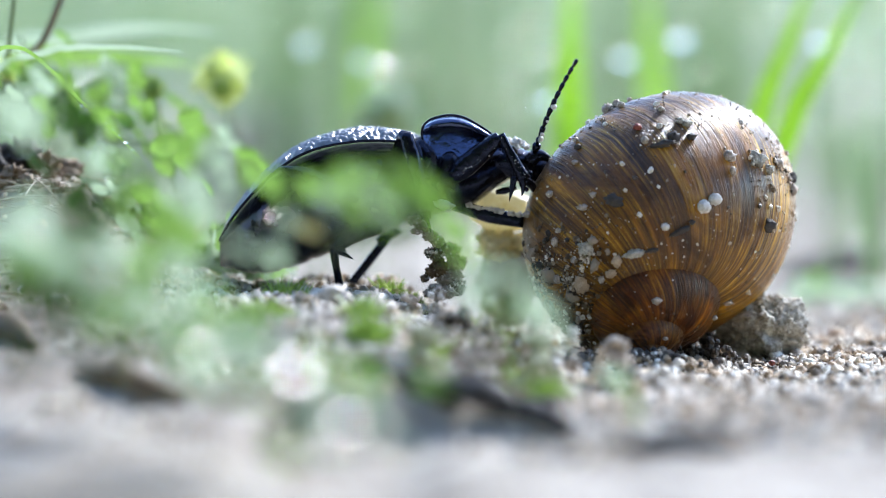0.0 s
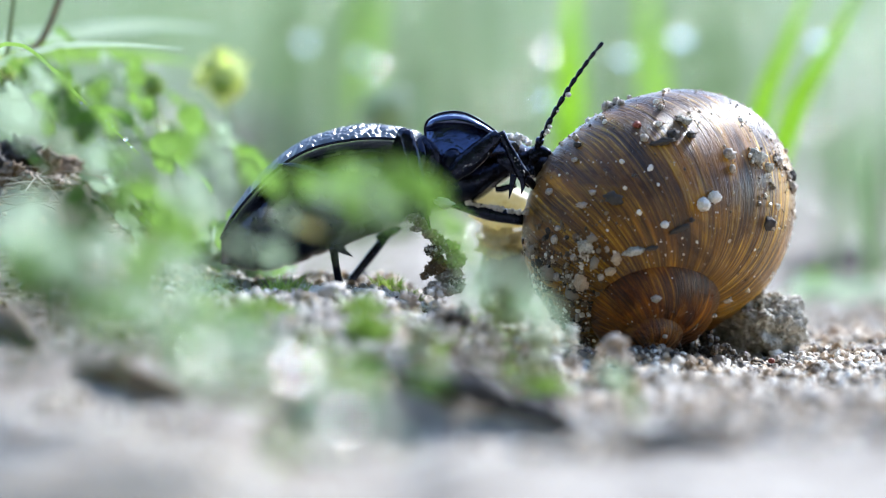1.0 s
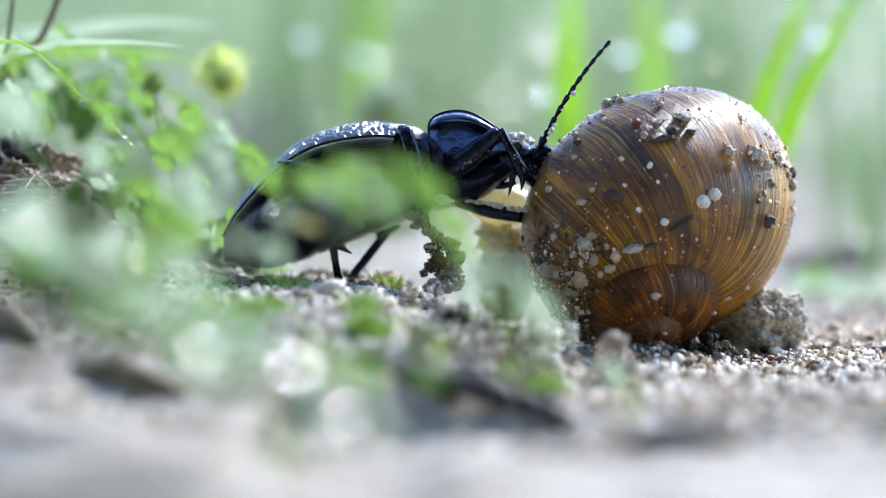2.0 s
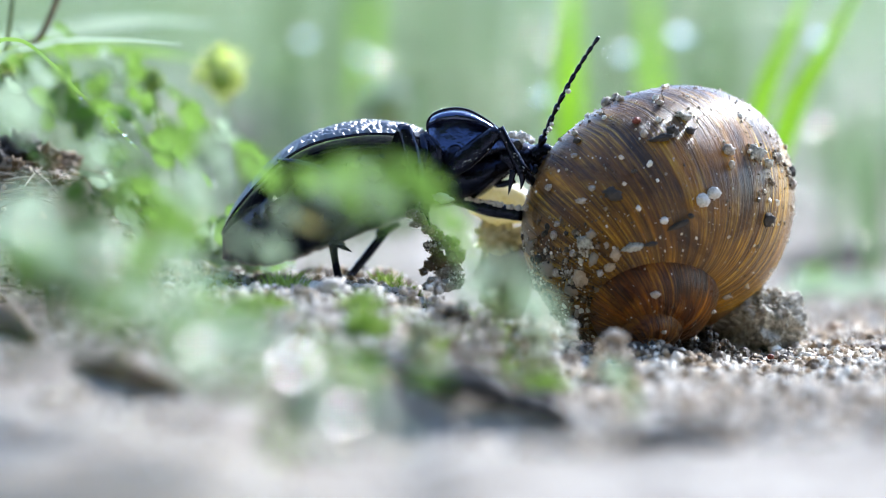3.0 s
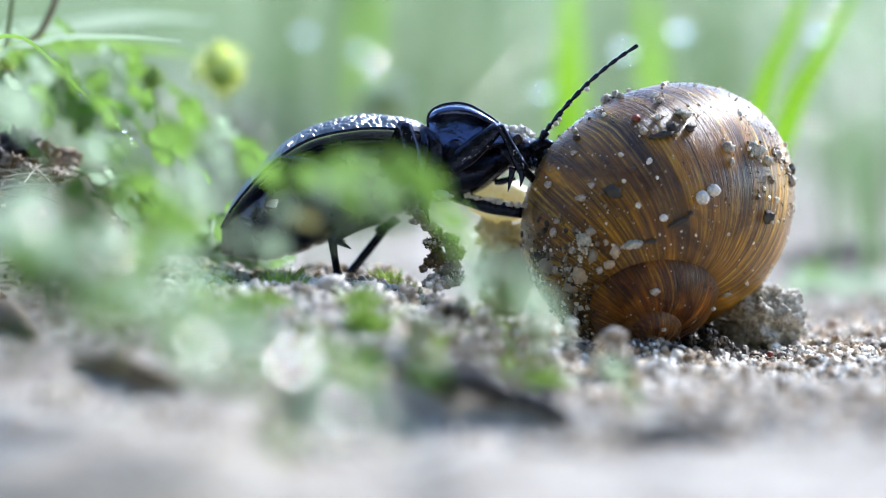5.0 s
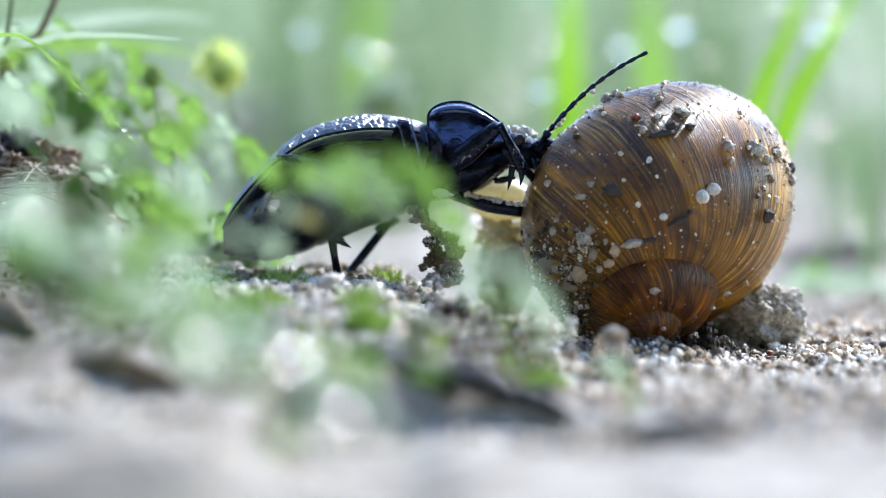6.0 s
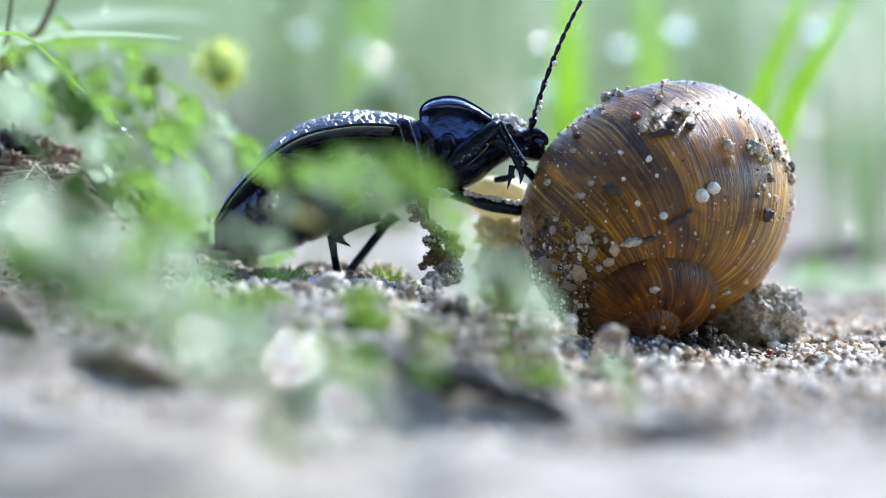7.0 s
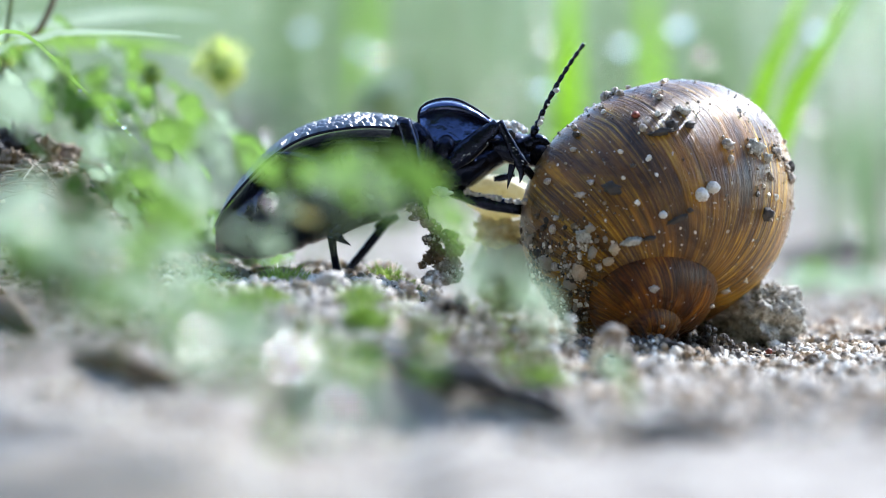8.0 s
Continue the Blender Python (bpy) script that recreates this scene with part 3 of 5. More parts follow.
def pronotum_mesh():
    """A saddle-shaped plate: crest in the middle, sides turned up to a rim, flank hollow below."""
    keys = spread([(-1.7, 23.6, 28.2, 5.0, BY), (-0.6, 22.2, 28.9, 6.4, BY), (1.2, 22.0, 29.3, 6.9, BY), (3.0, 22.2, 29.1, 6.8, BY),
                   (5.0, 22.8, 28.2, 6.0, BY), (6.6, 23.6, 27.1, 5.2, BY), (7.9, 24.2, 26.2, 4.4, BY)], 40)
    bm = bmesh.new()
    n = 40
    rings = []
    for x, lo, hi, hw, y in keys:
        ring = []
        for j in range(n):
            a = 2 * math.pi * j / n
            sx, cz = math.sin(a), math.cos(a)
            f = -abs(cz) ** 0.75 if cz < 0 else (cz ** 0.35 / 0.785 if cz <= 0.5 else 1.0 - 0.9 * (cz - 0.5))
            zz = (lo + hi) / 2 + (hi - lo) / 2 * f
            yy = hw * math.copysign(abs(sx) ** (0.42 if cz > 0 else 1.0), sx) * (1.0 - 0.16 * max(0, -cz) * 1.5 - 0.46 * math.exp(-((cz - 0.26) / 0.40) ** 2))
            ring.append(bm.verts.new((x, y + yy, zz)))
        rings.append(ring)
    for a, b in zip(rings, rings[1:]):
        for j in range(n):
            bm.faces.new((a[j], a[(j + 1) % n], b[(j + 1) % n], b[j]))
    bm.faces.new(rings[0][::-1])
    bm.faces.new(rings[-1])
    bmesh.ops.recalc_face_normals(bm, faces=bm.faces[:])
    return bm


PRONOTUM = prothorax()


# head, turning about its neck
NECK = Vector((7.34, 1.0, 25.10))


def head():
    def q(p):
        return Vector(p) - NECK
    keys = spread([(6.6, 22.4, 26.2, 2.6, BY - 1), (8.2, 22.0, 26.3, 2.9, BY - 1), (9.6, 21.6, 25.8, 2.7, BY - 1), (11.2, 21.5, 25.2, 2.4, BY - 1), (12.4, 21.5, 24.8, 2.0, BY - 1), (13.2, 21.8, 24.4, 1.3, BY - 1)], 20)
    bm = loft(keys, 24)
    bmesh.ops.translate(bm, verts=bm.verts, vec=-NECK)
    ob = part("head", bm, M_BLACK, BEETLE, "black head with jaws")
    ob.location = NECK * MM
    bm = bmesh.new()
    blob(bm, q((8.82, -1.2, 25.38)), (0.65, 0.5, 0.65), 3, 0.0)
    part("eye", bm, M_EYE, ob)
    for k, yy in enumerate((-0.6, 2.6)):
        bm = bmesh.new()
        tube(bm, [q(p) for p in curve([(10.63, 0.0, 24.15), (11.62, 0.0, 24.81), (12.54, 0.0, 24.74), (13.20, 0.0, 24.21), (13.21, 0.0, 23.49)], 5)], [0.95 * (1 - 0.04 * i) for i in range(21)], 8, 0.6)
        bmesh.ops.translate(bm, verts=bm.verts, vec=(0, yy, 0))
        part("mandible", bm, M_BLACK, ob)
    for p in ([(10.14, -1.5, 23.21), (10.66, -2.0, 22.25), (10.84, -2.4, 23.05), (10.91, -2.6, 22.14)], [(9.62, -1.0, 22.54), (9.88, -1.5, 21.44), (10.53, -2.0, 20.93)]):
        bm = bmesh.new()
        tube(bm, [q(v) for v in curve(p, 4)], 0.28, 7)
        part("palp", bm, M_BLACK, ob)
    places = []
    rnd = random.Random(3)
    for k in range(30):
        u = rnd.random()
        places.append(tuple(q(Vector((7.18, -1.0, 26.69)).lerp(Vector((10.67, -1.0, 25.77)), u) + Vector((0, rnd.uniform(-1.2, 1), rnd.uniform(-0.1, 0.8) * math.exp(-((u - 0.6) / 0.35) ** 2)))) ) + (rnd.uniform(0.22, 0.5),))
    g = grains("head_grit", places, M_WHITE, "", "")
    g.parent = ob
    g["label"] = "pale grit stuck on the head"
    return ob


HEAD = head()

# antenna: a chain of segments, each keyed in the antenna's space
SEG = [1.45, 1.05, 2.1, 1.75, 1.6, 1.55, 1.5, 1.5, 1.45, 1.45, 1.6]
BASE = Vector((11.40, -1.0, 25.30))


def segment_mesh(name, length, r, thick):
    bm = bmesh.new()
    tube(bm, [(0, 0, 0), (0, 0, length * 0.08), (0, 0, length * 0.3), (0, 0, length * 0.7), (0, 0, length * 0.93), (0, 0, length)],
         [r * 0.5, r * 0.62, r * 0.85, r * thick, r * thick * 0.95, r * 0.5], 9)
    return finish(name, bm, M_BLACK)


def antenna():
    root = new("antenna", segment_mesh("antenna", SEG[0], 0.46, 1.15))
    root.parent = BEETLE
    root["label"] = "thin black beaded antenna with grit on it"
    segs = []
    for k, s in enumerate(SEG[1:]):
        ob = new("segment", segment_mesh("segment", s, 0.33 - 0.011 * k, 1.10))
        ob.parent = root
        segs.append(ob)
    for seg, (dx, dz, r) in ((segs[1], (0.45, 0.5, 0.33)), (segs[1], (0.4, 1.2, 0.28)), (segs[4], (0.42, 0.8, 0.36)), (segs[0], (0.3, 0.9, 0.2)), (segs[2], (0.3, 1.4, 0.18))):
        bm = bmesh.new()
        blob(bm, (0, -dx, dz), (r, r, r * 0.9), 2, 0.3, 1, int(dx * 100))
        p = part("grit", bm, M_WHITE, root)
        p["rides"] = segs.index(seg)
    return root, segs


ANTENNA, SEGS = antenna()
GRITS = [o for o in ANTENNA.children if o.name.startswith("grit")]


# legs
def leg(name_label, pieces):
    """pieces: (name, points, radii). The first is the leg itself, the rest hang under it."""
    root = None
    for name, pts, radii, flat in pieces:
        bm = bmesh.new()
        c = curve(pts, 6)
        rr = [np.interp(i / (len(c) - 1), np.linspace(0, 1, len(radii)), radii) for i in range(len(c))]
        tube(bm, c, rr, 10, flat)
        ob = part(name, bm, M_BLACK, root or BEETLE)
        if root is None:
            root = ob
            ob["label"] = name_label
    return root


LEGS = []
LEGS.append(leg("bent black front leg braced on the shell", [
    ("leg", [(0.72, -3.2, 21.64), (3.34, -3.8, 23.76), (6.41, -4.4, 26.54)], [1.0, 1.35, 1.2, 0.7], 0.7),
    ("tibia", [(6.54, -4.4, 26.80), (7.78, -4.6, 24.45), (9.29, -4.8, 21.58)], [0.5, 0.45, 0.6, 0.8], 0.8),
    ("spur", [(8.11, -4.8, 21.84), (7.85, -4.9, 20.53), (7.52, -5.0, 19.03)], [0.42, 0.3, 0.03], 0.8),
    ("spur", [(9.03, -4.6, 21.57), (9.16, -4.6, 20.65), (8.97, -4.6, 19.60)], [0.4, 0.3, 0.04], 0.8),
    ("tarsus", [(9.30, -4.4, 21.56), (10.10, -3.6, 20.87), (10.91, -2.6, 19.64)], [0.45, 0.5, 0.3], 1.0)]))
LEGS.append(leg("black middle leg beside the body", [
    ("leg", [(-4.43, -6.0, 26.72), (-4.97, -4.5, 25.62), (-5.52, -2.0, 24.09)], [0.9, 0.9, 0.8], 0.8),
    ("tibia", [(-4.50, -6.2, 26.92), (-3.71, -6.8, 24.27), (-2.54, -7.4, 19.86), (-2.08, -7.6, 17.14)], [0.85, 0.95, 0.8, 0.6], 0.8),
    ("spur", [(-2.21, -7.6, 17.59), (-1.82, -8.0, 16.64), (-1.56, -8.2, 15.60)], [0.3, 0.2, 0.04], 0.8)]))
LEGS.append(leg("black far front leg reaching to the shell", [
    ("leg", [(0.40, 1.5, 19.05), (1.46, 1.5, 18.39), (2.39, 1.5, 17.99)], [0.9, 0.9, 0.8], 0.8),
    ("tibia", [(2.25, 1.5, 17.99), (5.43, 1.0, 17.09), (9.39, 0.5, 16.45)], [0.75, 0.9, 0.8], 0.8),
    ("tarsus", [(6.04, 2.0, 19.83), (7.03, 2.0, 19.96), (8.49, 2.0, 20.36)], [0.3, 0.42, 0.3], 1.0)]))


def leg_grit():
    rnd = random.Random(12)
    pl = []
    for k in range(44):
        u = rnd.random() ** 0.8
        p = Vector((2.51, 0.6, 18.43)).lerp(Vector((9.38, -0.2, 17.15)), u) + Vector((0, rnd.uniform(-0.4, 0.4), rnd.uniform(-0.12, 0.12)))
        pl.append((*p, rnd.uniform(0.16, 0.36)))
    g = grains("leg_grit", pl, M_WHITE, "", "")
    g.parent = LEGS[-1]
    g["label"] = "white grit along the leg"


leg_grit()


def leg_specks(ob, a, b, n, seed, label):
    """Fine pale specks along a leg's near side."""
    rnd = random.Random(seed)
    pl = []
    for k in range(n):
        p = Vector(a).lerp(Vector(b), rnd.random()) + Vector((rnd.gauss(0, 0.3), rnd.uniform(-0.2, 0.1), rnd.gauss(0, 0.1)))
        pl.append((*p, rnd.uniform(0.03, 0.085)))
    g = grains("leg_grit", pl, M_WHITE, "", "")
    g.parent = ob
    g["label"] = label


leg_specks(LEGS[1], (-4.3, -7.0, 26.0), (-2.3, -8.2, 18.0), 46, 3, "fine pale specks on the leg")
leg_specks(LEGS[0], (1.6, -4.6, 21.9), (5.9, -5.5, 25.6), 16, 4, "fine pale specks on the leg")
leg_specks(LEGS[0], (6.6, -5.0, 26.6), (9.2, -5.5, 21.8), 14, 5, "fine pale specks on the leg")
LEGS.append(leg("black hind leg standing on the soil", [
    ("leg", [(-7.49, -3.0, 16.37), (-10.11, -3.6, 15.42), (-12.85, -4.0, 13.54)], [1.2, 1.1, 0.6], 0.8),
    ("tibia", [(-12.85, -4.0, 13.54), (-12.62, -3.0, 11.44), (-12.25, -2.2, 9.34)], [0.55, 0.42, 0.5], 0.9),
    ("spur", [(-12.72, -4.0, 13.54), (-11.74, -4.2, 13.02), (-10.62, -4.4, 12.38)], [0.4, 0.35, 0.05], 0.9),
    ("spur", [(-12.85, -4.0, 13.54), (-12.06, -4.2, 13.55), (-11.27, -4.4, 13.30)], [0.3, 0.2, 0.04], 0.9),
    ("tarsus", [(-12.25, -2.2, 9.47), (-12.05, -2.2, 8.68), (-11.65, -2.6, 8.05)], [0.5, 0.45, 0.3], 0.9)]))
LEGS.append(leg("black far hind leg standing on the soil", [
    ("leg", [(-5.62, 6.0, 15.56), (-6.56, 6.0, 14.69), (-7.76, 6.0, 13.62)], [0.9, 0.7, 0.6], 0.8),
    ("tibia", [(-6.29, 6.0, 14.83), (-8.63, 6.0, 11.88), (-11.11, 6.0, 8.79)], [0.5, 0.55, 0.5], 0.9),
    ("tarsus", [(-11.11, 6.0, 8.79), (-11.51, 6.0, 8.26), (-12.05, 6.0, 7.72)], [0.35, 0.3, 0.2], 0.9)]))
LEGS.append(leg("black hind thigh along the body", [
    ("leg", [(-19.18, -6.0, 23.13), (-16.23, -6.4, 22.17), (-12.00, -6.4, 20.34)], [0.12, 0.8, 1.25, 1.1], 0.8)]))


# ---- leaves, plants ----
def leaf_mesh(name, length, width, mat, cup=0.15, bend=0.2, notch=0.0):
    bm = bmesh.new()
    nu, nv = 8, 6
    g = []
    for i in range(nu + 1):
        u = i / nu
        w = width * (math.sin(math.pi * min(1, u * 0.96 + 0.02)) ** 0.6) * (0.72 + 0.4 * u)
        row = []
        for j in range(nv + 1):
            v = j / nv * 2 - 1
            x = length * (u - notch * (1 - abs(v)) * max(0, u - 0.75) * 2)
            row.append(bm.verts.new((x, v * w / 2, cup * width * v * v - bend * length * u * u)))
        g.append(row)
    for i in range(nu):
        for j in range(nv):
            bm.faces.new((g[i][j], g[i + 1][j], g[i + 1][j + 1], g[i][j + 1]))
    bmesh.ops.solidify(bm, geom=bm.faces[:], thickness=0.12)
    return finish(name, bm, mat)


def facing(at, normal, spin):
    """Pose of a leaf whose face looks along normal."""
    m = Vector(normal).normalized().to_track_quat("Z", "Y").to_matrix().to_4x4()
    return Matrix.Translation(Vector(at) * MM) @ m @ Matrix.Rotation(spin, 4, "Z")


EYE_MM = Vector((0.0, -500.0, 42.6))  # the camera's eye; wet leaves are tilted to mirror the sun into it


def plant(label, root, leaves, seed, category="plant", name="creeping_plant"):
    """A low creeping plant. leaves: (centre, size, tone)."""
    rnd = random.Random(seed)
    root = Vector(root)
    root.z = height(root.x, root.y) - 0.4
    thing = tagged(empty(name, root), label, category, "low plants on the bank")
    hub = Vector((0, 0, 0))
    if len(leaves) > 4:
        hub = sum((Vector(lf[0]) for lf in leaves), Vector()) / len(leaves) - root
        hub.z *= 0.8
        bm = bmesh.new()
        tube(bm, curve([(0, 0, 0), hub * 0.5 + Vector((rnd.uniform(-2, 2), rnd.uniform(-2, 2), hub.z * 0.15)), hub], 6), 0.14, 6)
        part("stem", bm, M_STEM, thing)
    for at, size, tone in leaves:
        mat = {"g": M_LEAF, "d": M_LEAF_SHADED, "p": M_LEAF_PALE, "y": M_LEAF_OLD, "w": M_WET}[tone]
        c = Vector(at) - root
        nrm = SUN + Vector((rnd.gauss(0, 0.35), rnd.gauss(0, 0.35), rnd.gauss(-0.1, 0.3)))
        spin = rnd.uniform(0, 6.28)
        # Wet leaves face halfway between sun and camera, so they glint at it.
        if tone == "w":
            nrm, spin = SUN + (EYE_MM - Vector(at)).normalized(), 0
        n = 3 if tone not in "yw" else 1
        pose_m = facing(c, nrm, spin)
        bm = bmesh.new()
        mid = (hub + c) * 0.5 + Vector((rnd.uniform(-1, 1), rnd.uniform(-1, 1), abs(c.z - hub.z) * 0.15))
        tube(bm, curve([hub, mid, c - Vector((0, 0, 0.12))], 5), 0.07 if tone != "w" else 0.04, 5)
        part("stalk", bm, M_STEM, thing)
        for k in range(n):
            if tone == "w":
                bm = bmesh.new()
                bmesh.ops.create_circle(bm, cap_ends=True, segments=20, radius=size / 2)
                bmesh.ops.solidify(bm, geom=bm.faces[:], thickness=0.2)
                ob = part("wet_leaf", bm, mat, thing, "small round wet leaf that glints", False)
                ob.matrix_local = pose_m
                continue
            me = leaf_mesh("leaf", size * (0.7 if n == 3 else 1.0), size * (0.82 if n == 3 else 0.8), mat, rnd.uniform(0.05, 0.25), rnd.uniform(0.0, 0.3), 0.3)
            ob = new("leaf", me)
            ob.parent = thing
            ob.matrix_local = pose_m @ Matrix.Rotation(2.09 * k + rnd.uniform(-0.2, 0.2), 4, "Z")
    return thing


plant("small bright green clover-like plant before the beetle", (-15.32, -56.0, 4.4), [
    ((-17.03, -76.0, 24.06), 3.40, "g"), ((-19.00, -72.0, 24.57), 2.42, "g"), ((-12.89, -92.0, 24.76), 2.31, "g"), ((-9.68, -102.0, 25.20), 3.38, "g"), ((-6.48, -120.0, 24.98), 3.94, "p"),
    ((-4.13, -104.0, 25.65), 3.36, "g"), ((-2.21, -102.0, 23.46), 3.38, "g"), ((-4.75, -118.0, 23.37), 2.52, "p"), ((-8.48, -104.0, 23.30), 2.99, "g"), ((-11.87, -90.0, 19.90), 3.03, "y"),
    ((-14.75, -100.0, 21.78), 1.51, "p"), ((-10.83, -108.0, 24.27), 1.85, "p"), ((-5.53, -98.0, 24.07), 3.41, "g"), ((-2.83, -104.0, 25.91), 2.24, "g"), ((-7.65, -98.0, 25.66), 2.65, "g"),
    ((-1.26, -104.0, 24.08), 2.61, "g"), ((-0.42, -104.0, 22.14), 2.61, "g"), ((-4.40, -104.0, 21.20), 1.87, "g")], 1)
plant("pale green sprig in front of the shell", (4.0, -60.0, 4.38), [
    ((0.64, -94.0, 20.39), 3.06, "g"), ((1.82, -96.0, 18.09), 3.05, "g"), ((3.44, -106.0, 16.61), 2.97, "p"), ((6.24, -110.0, 17.13), 2.94, "p"), ((8.57, -110.0, 13.77), 2.94, "p"),
    ((5.44, -112.0, 14.17), 2.56, "g"), ((10.54, -104.0, 10.96), 1.87, "p"), ((2.67, -104.0, 14.90), 2.24, "p"), ((7.24, -112.0, 15.46), 2.20, "p"), ((1.68, -90.0, 20.71), 1.55, "g")], 2)
plant("leafy green plant among dry stalks", (-32.04, -36.0, 9.68), [
    ((-26.14, -64.0, 27.69), 4.73, "g"), ((-28.48, -58.0, 28.77), 2.92, "g"), ((-23.62, -66.0, 26.49), 3.27, "p"), ((-32.31, -74.0, 24.65), 4.02, "g"), ((-30.91, -66.0, 25.17), 3.68, "g"),
    ((-21.90, -74.0, 24.37), 2.41, "p"), ((-24.30, -86.0, 22.69), 5.08, "p"), ((-27.12, -76.0, 23.05), 3.20, "p"), ((-29.36, -80.0, 23.24), 3.17, "g"), ((-19.27, -76.0, 26.14), 2.00, "g"),
    ((-34.31, -70.0, 26.47), 2.84, "p")], 3)
plant("shade-dark and pale leaves of a low plant", (-42.24, -40.0, 7.87), [
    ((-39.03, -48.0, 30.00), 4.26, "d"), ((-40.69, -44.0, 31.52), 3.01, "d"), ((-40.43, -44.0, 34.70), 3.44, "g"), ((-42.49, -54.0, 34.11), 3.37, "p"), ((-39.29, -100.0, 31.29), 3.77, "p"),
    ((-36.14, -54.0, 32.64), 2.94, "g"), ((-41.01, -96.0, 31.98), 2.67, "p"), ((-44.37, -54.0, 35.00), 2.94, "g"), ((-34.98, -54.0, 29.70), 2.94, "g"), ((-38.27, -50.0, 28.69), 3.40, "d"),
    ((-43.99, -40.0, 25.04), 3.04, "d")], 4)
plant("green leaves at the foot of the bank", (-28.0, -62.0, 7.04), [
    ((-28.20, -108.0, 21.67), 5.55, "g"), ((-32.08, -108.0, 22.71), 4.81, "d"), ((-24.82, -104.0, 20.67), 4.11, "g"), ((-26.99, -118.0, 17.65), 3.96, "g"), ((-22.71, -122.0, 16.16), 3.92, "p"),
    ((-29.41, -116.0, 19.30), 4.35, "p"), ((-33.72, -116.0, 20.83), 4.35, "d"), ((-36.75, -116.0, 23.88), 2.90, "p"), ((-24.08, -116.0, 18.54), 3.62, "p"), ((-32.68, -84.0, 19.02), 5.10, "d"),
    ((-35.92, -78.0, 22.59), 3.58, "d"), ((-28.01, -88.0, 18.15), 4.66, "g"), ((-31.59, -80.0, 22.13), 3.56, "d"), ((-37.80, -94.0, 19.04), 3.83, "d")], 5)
plant("small green sprout on the gravel", (18.37, -75.0, 0.15), [
    ((17.95, -87.0, 3.82), 3.6, "g"), ((16.47, -87.0, 5.74), 2.6, "p")], 6)


def bank_plants():
    """Low leafy plants that cover the bank among the dry stalks."""
    rnd = random.Random(77)
    for k in range(10):
        rx, ry = rnd.uniform(-56, -24), rnd.uniform(18, 46)
        if rx < -38:
            rx += 16
        leaves = []
        for j in range(rnd.randint(6, 9)):
            x, y = rx + rnd.gauss(0, 3.6), ry + rnd.gauss(0, 5)
            if x > -20:
                continue
            z = height(x, y) + rnd.uniform(1.5, 9.5) * (0.65 + 0.35 * smooth(-24, -45, x))
            leaves.append(((x, y, z), rnd.uniform(2.6, 4.8), rnd.choice("gdgpgp")))
        plant(rnd.choice(["low creeping plant with round green leaves", "small-leaved green plant on the bank"]), (rx, ry, 0), leaves, 100 + 2 * k)


bank_plants()
plant("leafy plant with round leaves behind the dry stalks", (-44.0, 34.0, 0), [
    ((-47.13, 30.0, 30.73), 4.6, "g"), ((-50.80, 32.0, 33.85), 3.6, "g"), ((-42.55, 34.0, 30.65), 4.6, "p"), ((-37.77, 36.0, 28.83), 3.8, "g"), ((-41.44, 38.0, 33.75), 4.0, "p"), ((-33.77, 40.0, 29.44), 3.4, "g"),
    ((-53.39, 30.0, 36.67), 3.4, "p"), ((-44.02, 26.0, 25.62), 4.4, "g"), ((-31.64, 40.0, 26.95), 3.8, "g"), ((-38.75, 40.0, 32.65), 3.2, "g"), ((-52.56, 28.0, 25.55), 3.2, "p"), ((-27.94, 44.0, 24.32), 3.6, "p"), ((-48.50, 22.0, 28.50), 4.4, "g"), ((-52.22, 18.0, 29.98), 4.0, "p"), ((-37.22, 28.0, 24.86), 4.6, "g"), ((-40.54, 26.0, 28.05), 4.0, "g"), ((-33.49, 24.0, 23.26), 4.4, "g"),
    ((-30.15, 20.0, 20.66), 4.0, "g"), ((-46.75, 34.0, 36.98), 3.4, "g"), ((-24.53, 40.0, 22.31), 4.2, "g")], 41)
plant("pale leaves close before the bank", (-33.25, -66.0, 7.36), [
    ((-33.30, -132.0, 19.54), 5.21, "p"), ((-36.94, -132.0, 21.98), 4.86, "p"), ((-30.07, -136.0, 16.17), 5.15, "p"), ((-34.89, -136.0, 16.17), 4.12, "d"), ((-21.03, -134.0, 14.08), 4.14, "p"),
    ((-18.19, -112.0, 12.63), 3.29, "g"), ((-25.26, -136.0, 13.51), 3.78, "p"), ((-27.23, -132.0, 16.37), 3.82, "g"), ((-18.80, -104.0, 19.36), 2.99, "p"), ((-15.82, -100.0, 18.33), 2.26, "p"),
    ((-27.24, -140.0, 20.47), 0.33, "w"), ((-17.52, -64.0, 20.65), 0.18, "w"), ((-34.37, -140.0, 22.57), 0.38, "w"), ((-29.00, -58.0, 29.52), 0.18, "w")], 42)
plant("pale small leaves spilling over the sand", (-17.08, -72.0, 4.48), [
    ((-16.23, -144.0, 9.66), 4.03, "g"), ((-10.63, -142.0, 8.52), 3.04, "p"), ((-13.41, -144.0, 5.39), 3.02, "g"), ((-5.89, -142.0, 7.57), 3.04, "p"), ((-21.30, -138.0, 11.03), 3.76, "p"),
    ((-3.97, -144.0, 5.39), 2.35, "p"), ((-1.21, -118.0, 8.27), 2.52, "g"), ((-10.68, -140.0, 12.16), 3.06, "g"), ((-6.95, -136.0, 10.37), 2.75, "g"), ((-9.11, -146.0, 5.13), 2.34, "p"),
    ((-12.16, -155.0, 12.47), 0.66, "w"), ((-7.96, -155.0, 8.33), 0.55, "w"), ((-19.89, -150.0, 13.38), 0.46, "w")], 46)
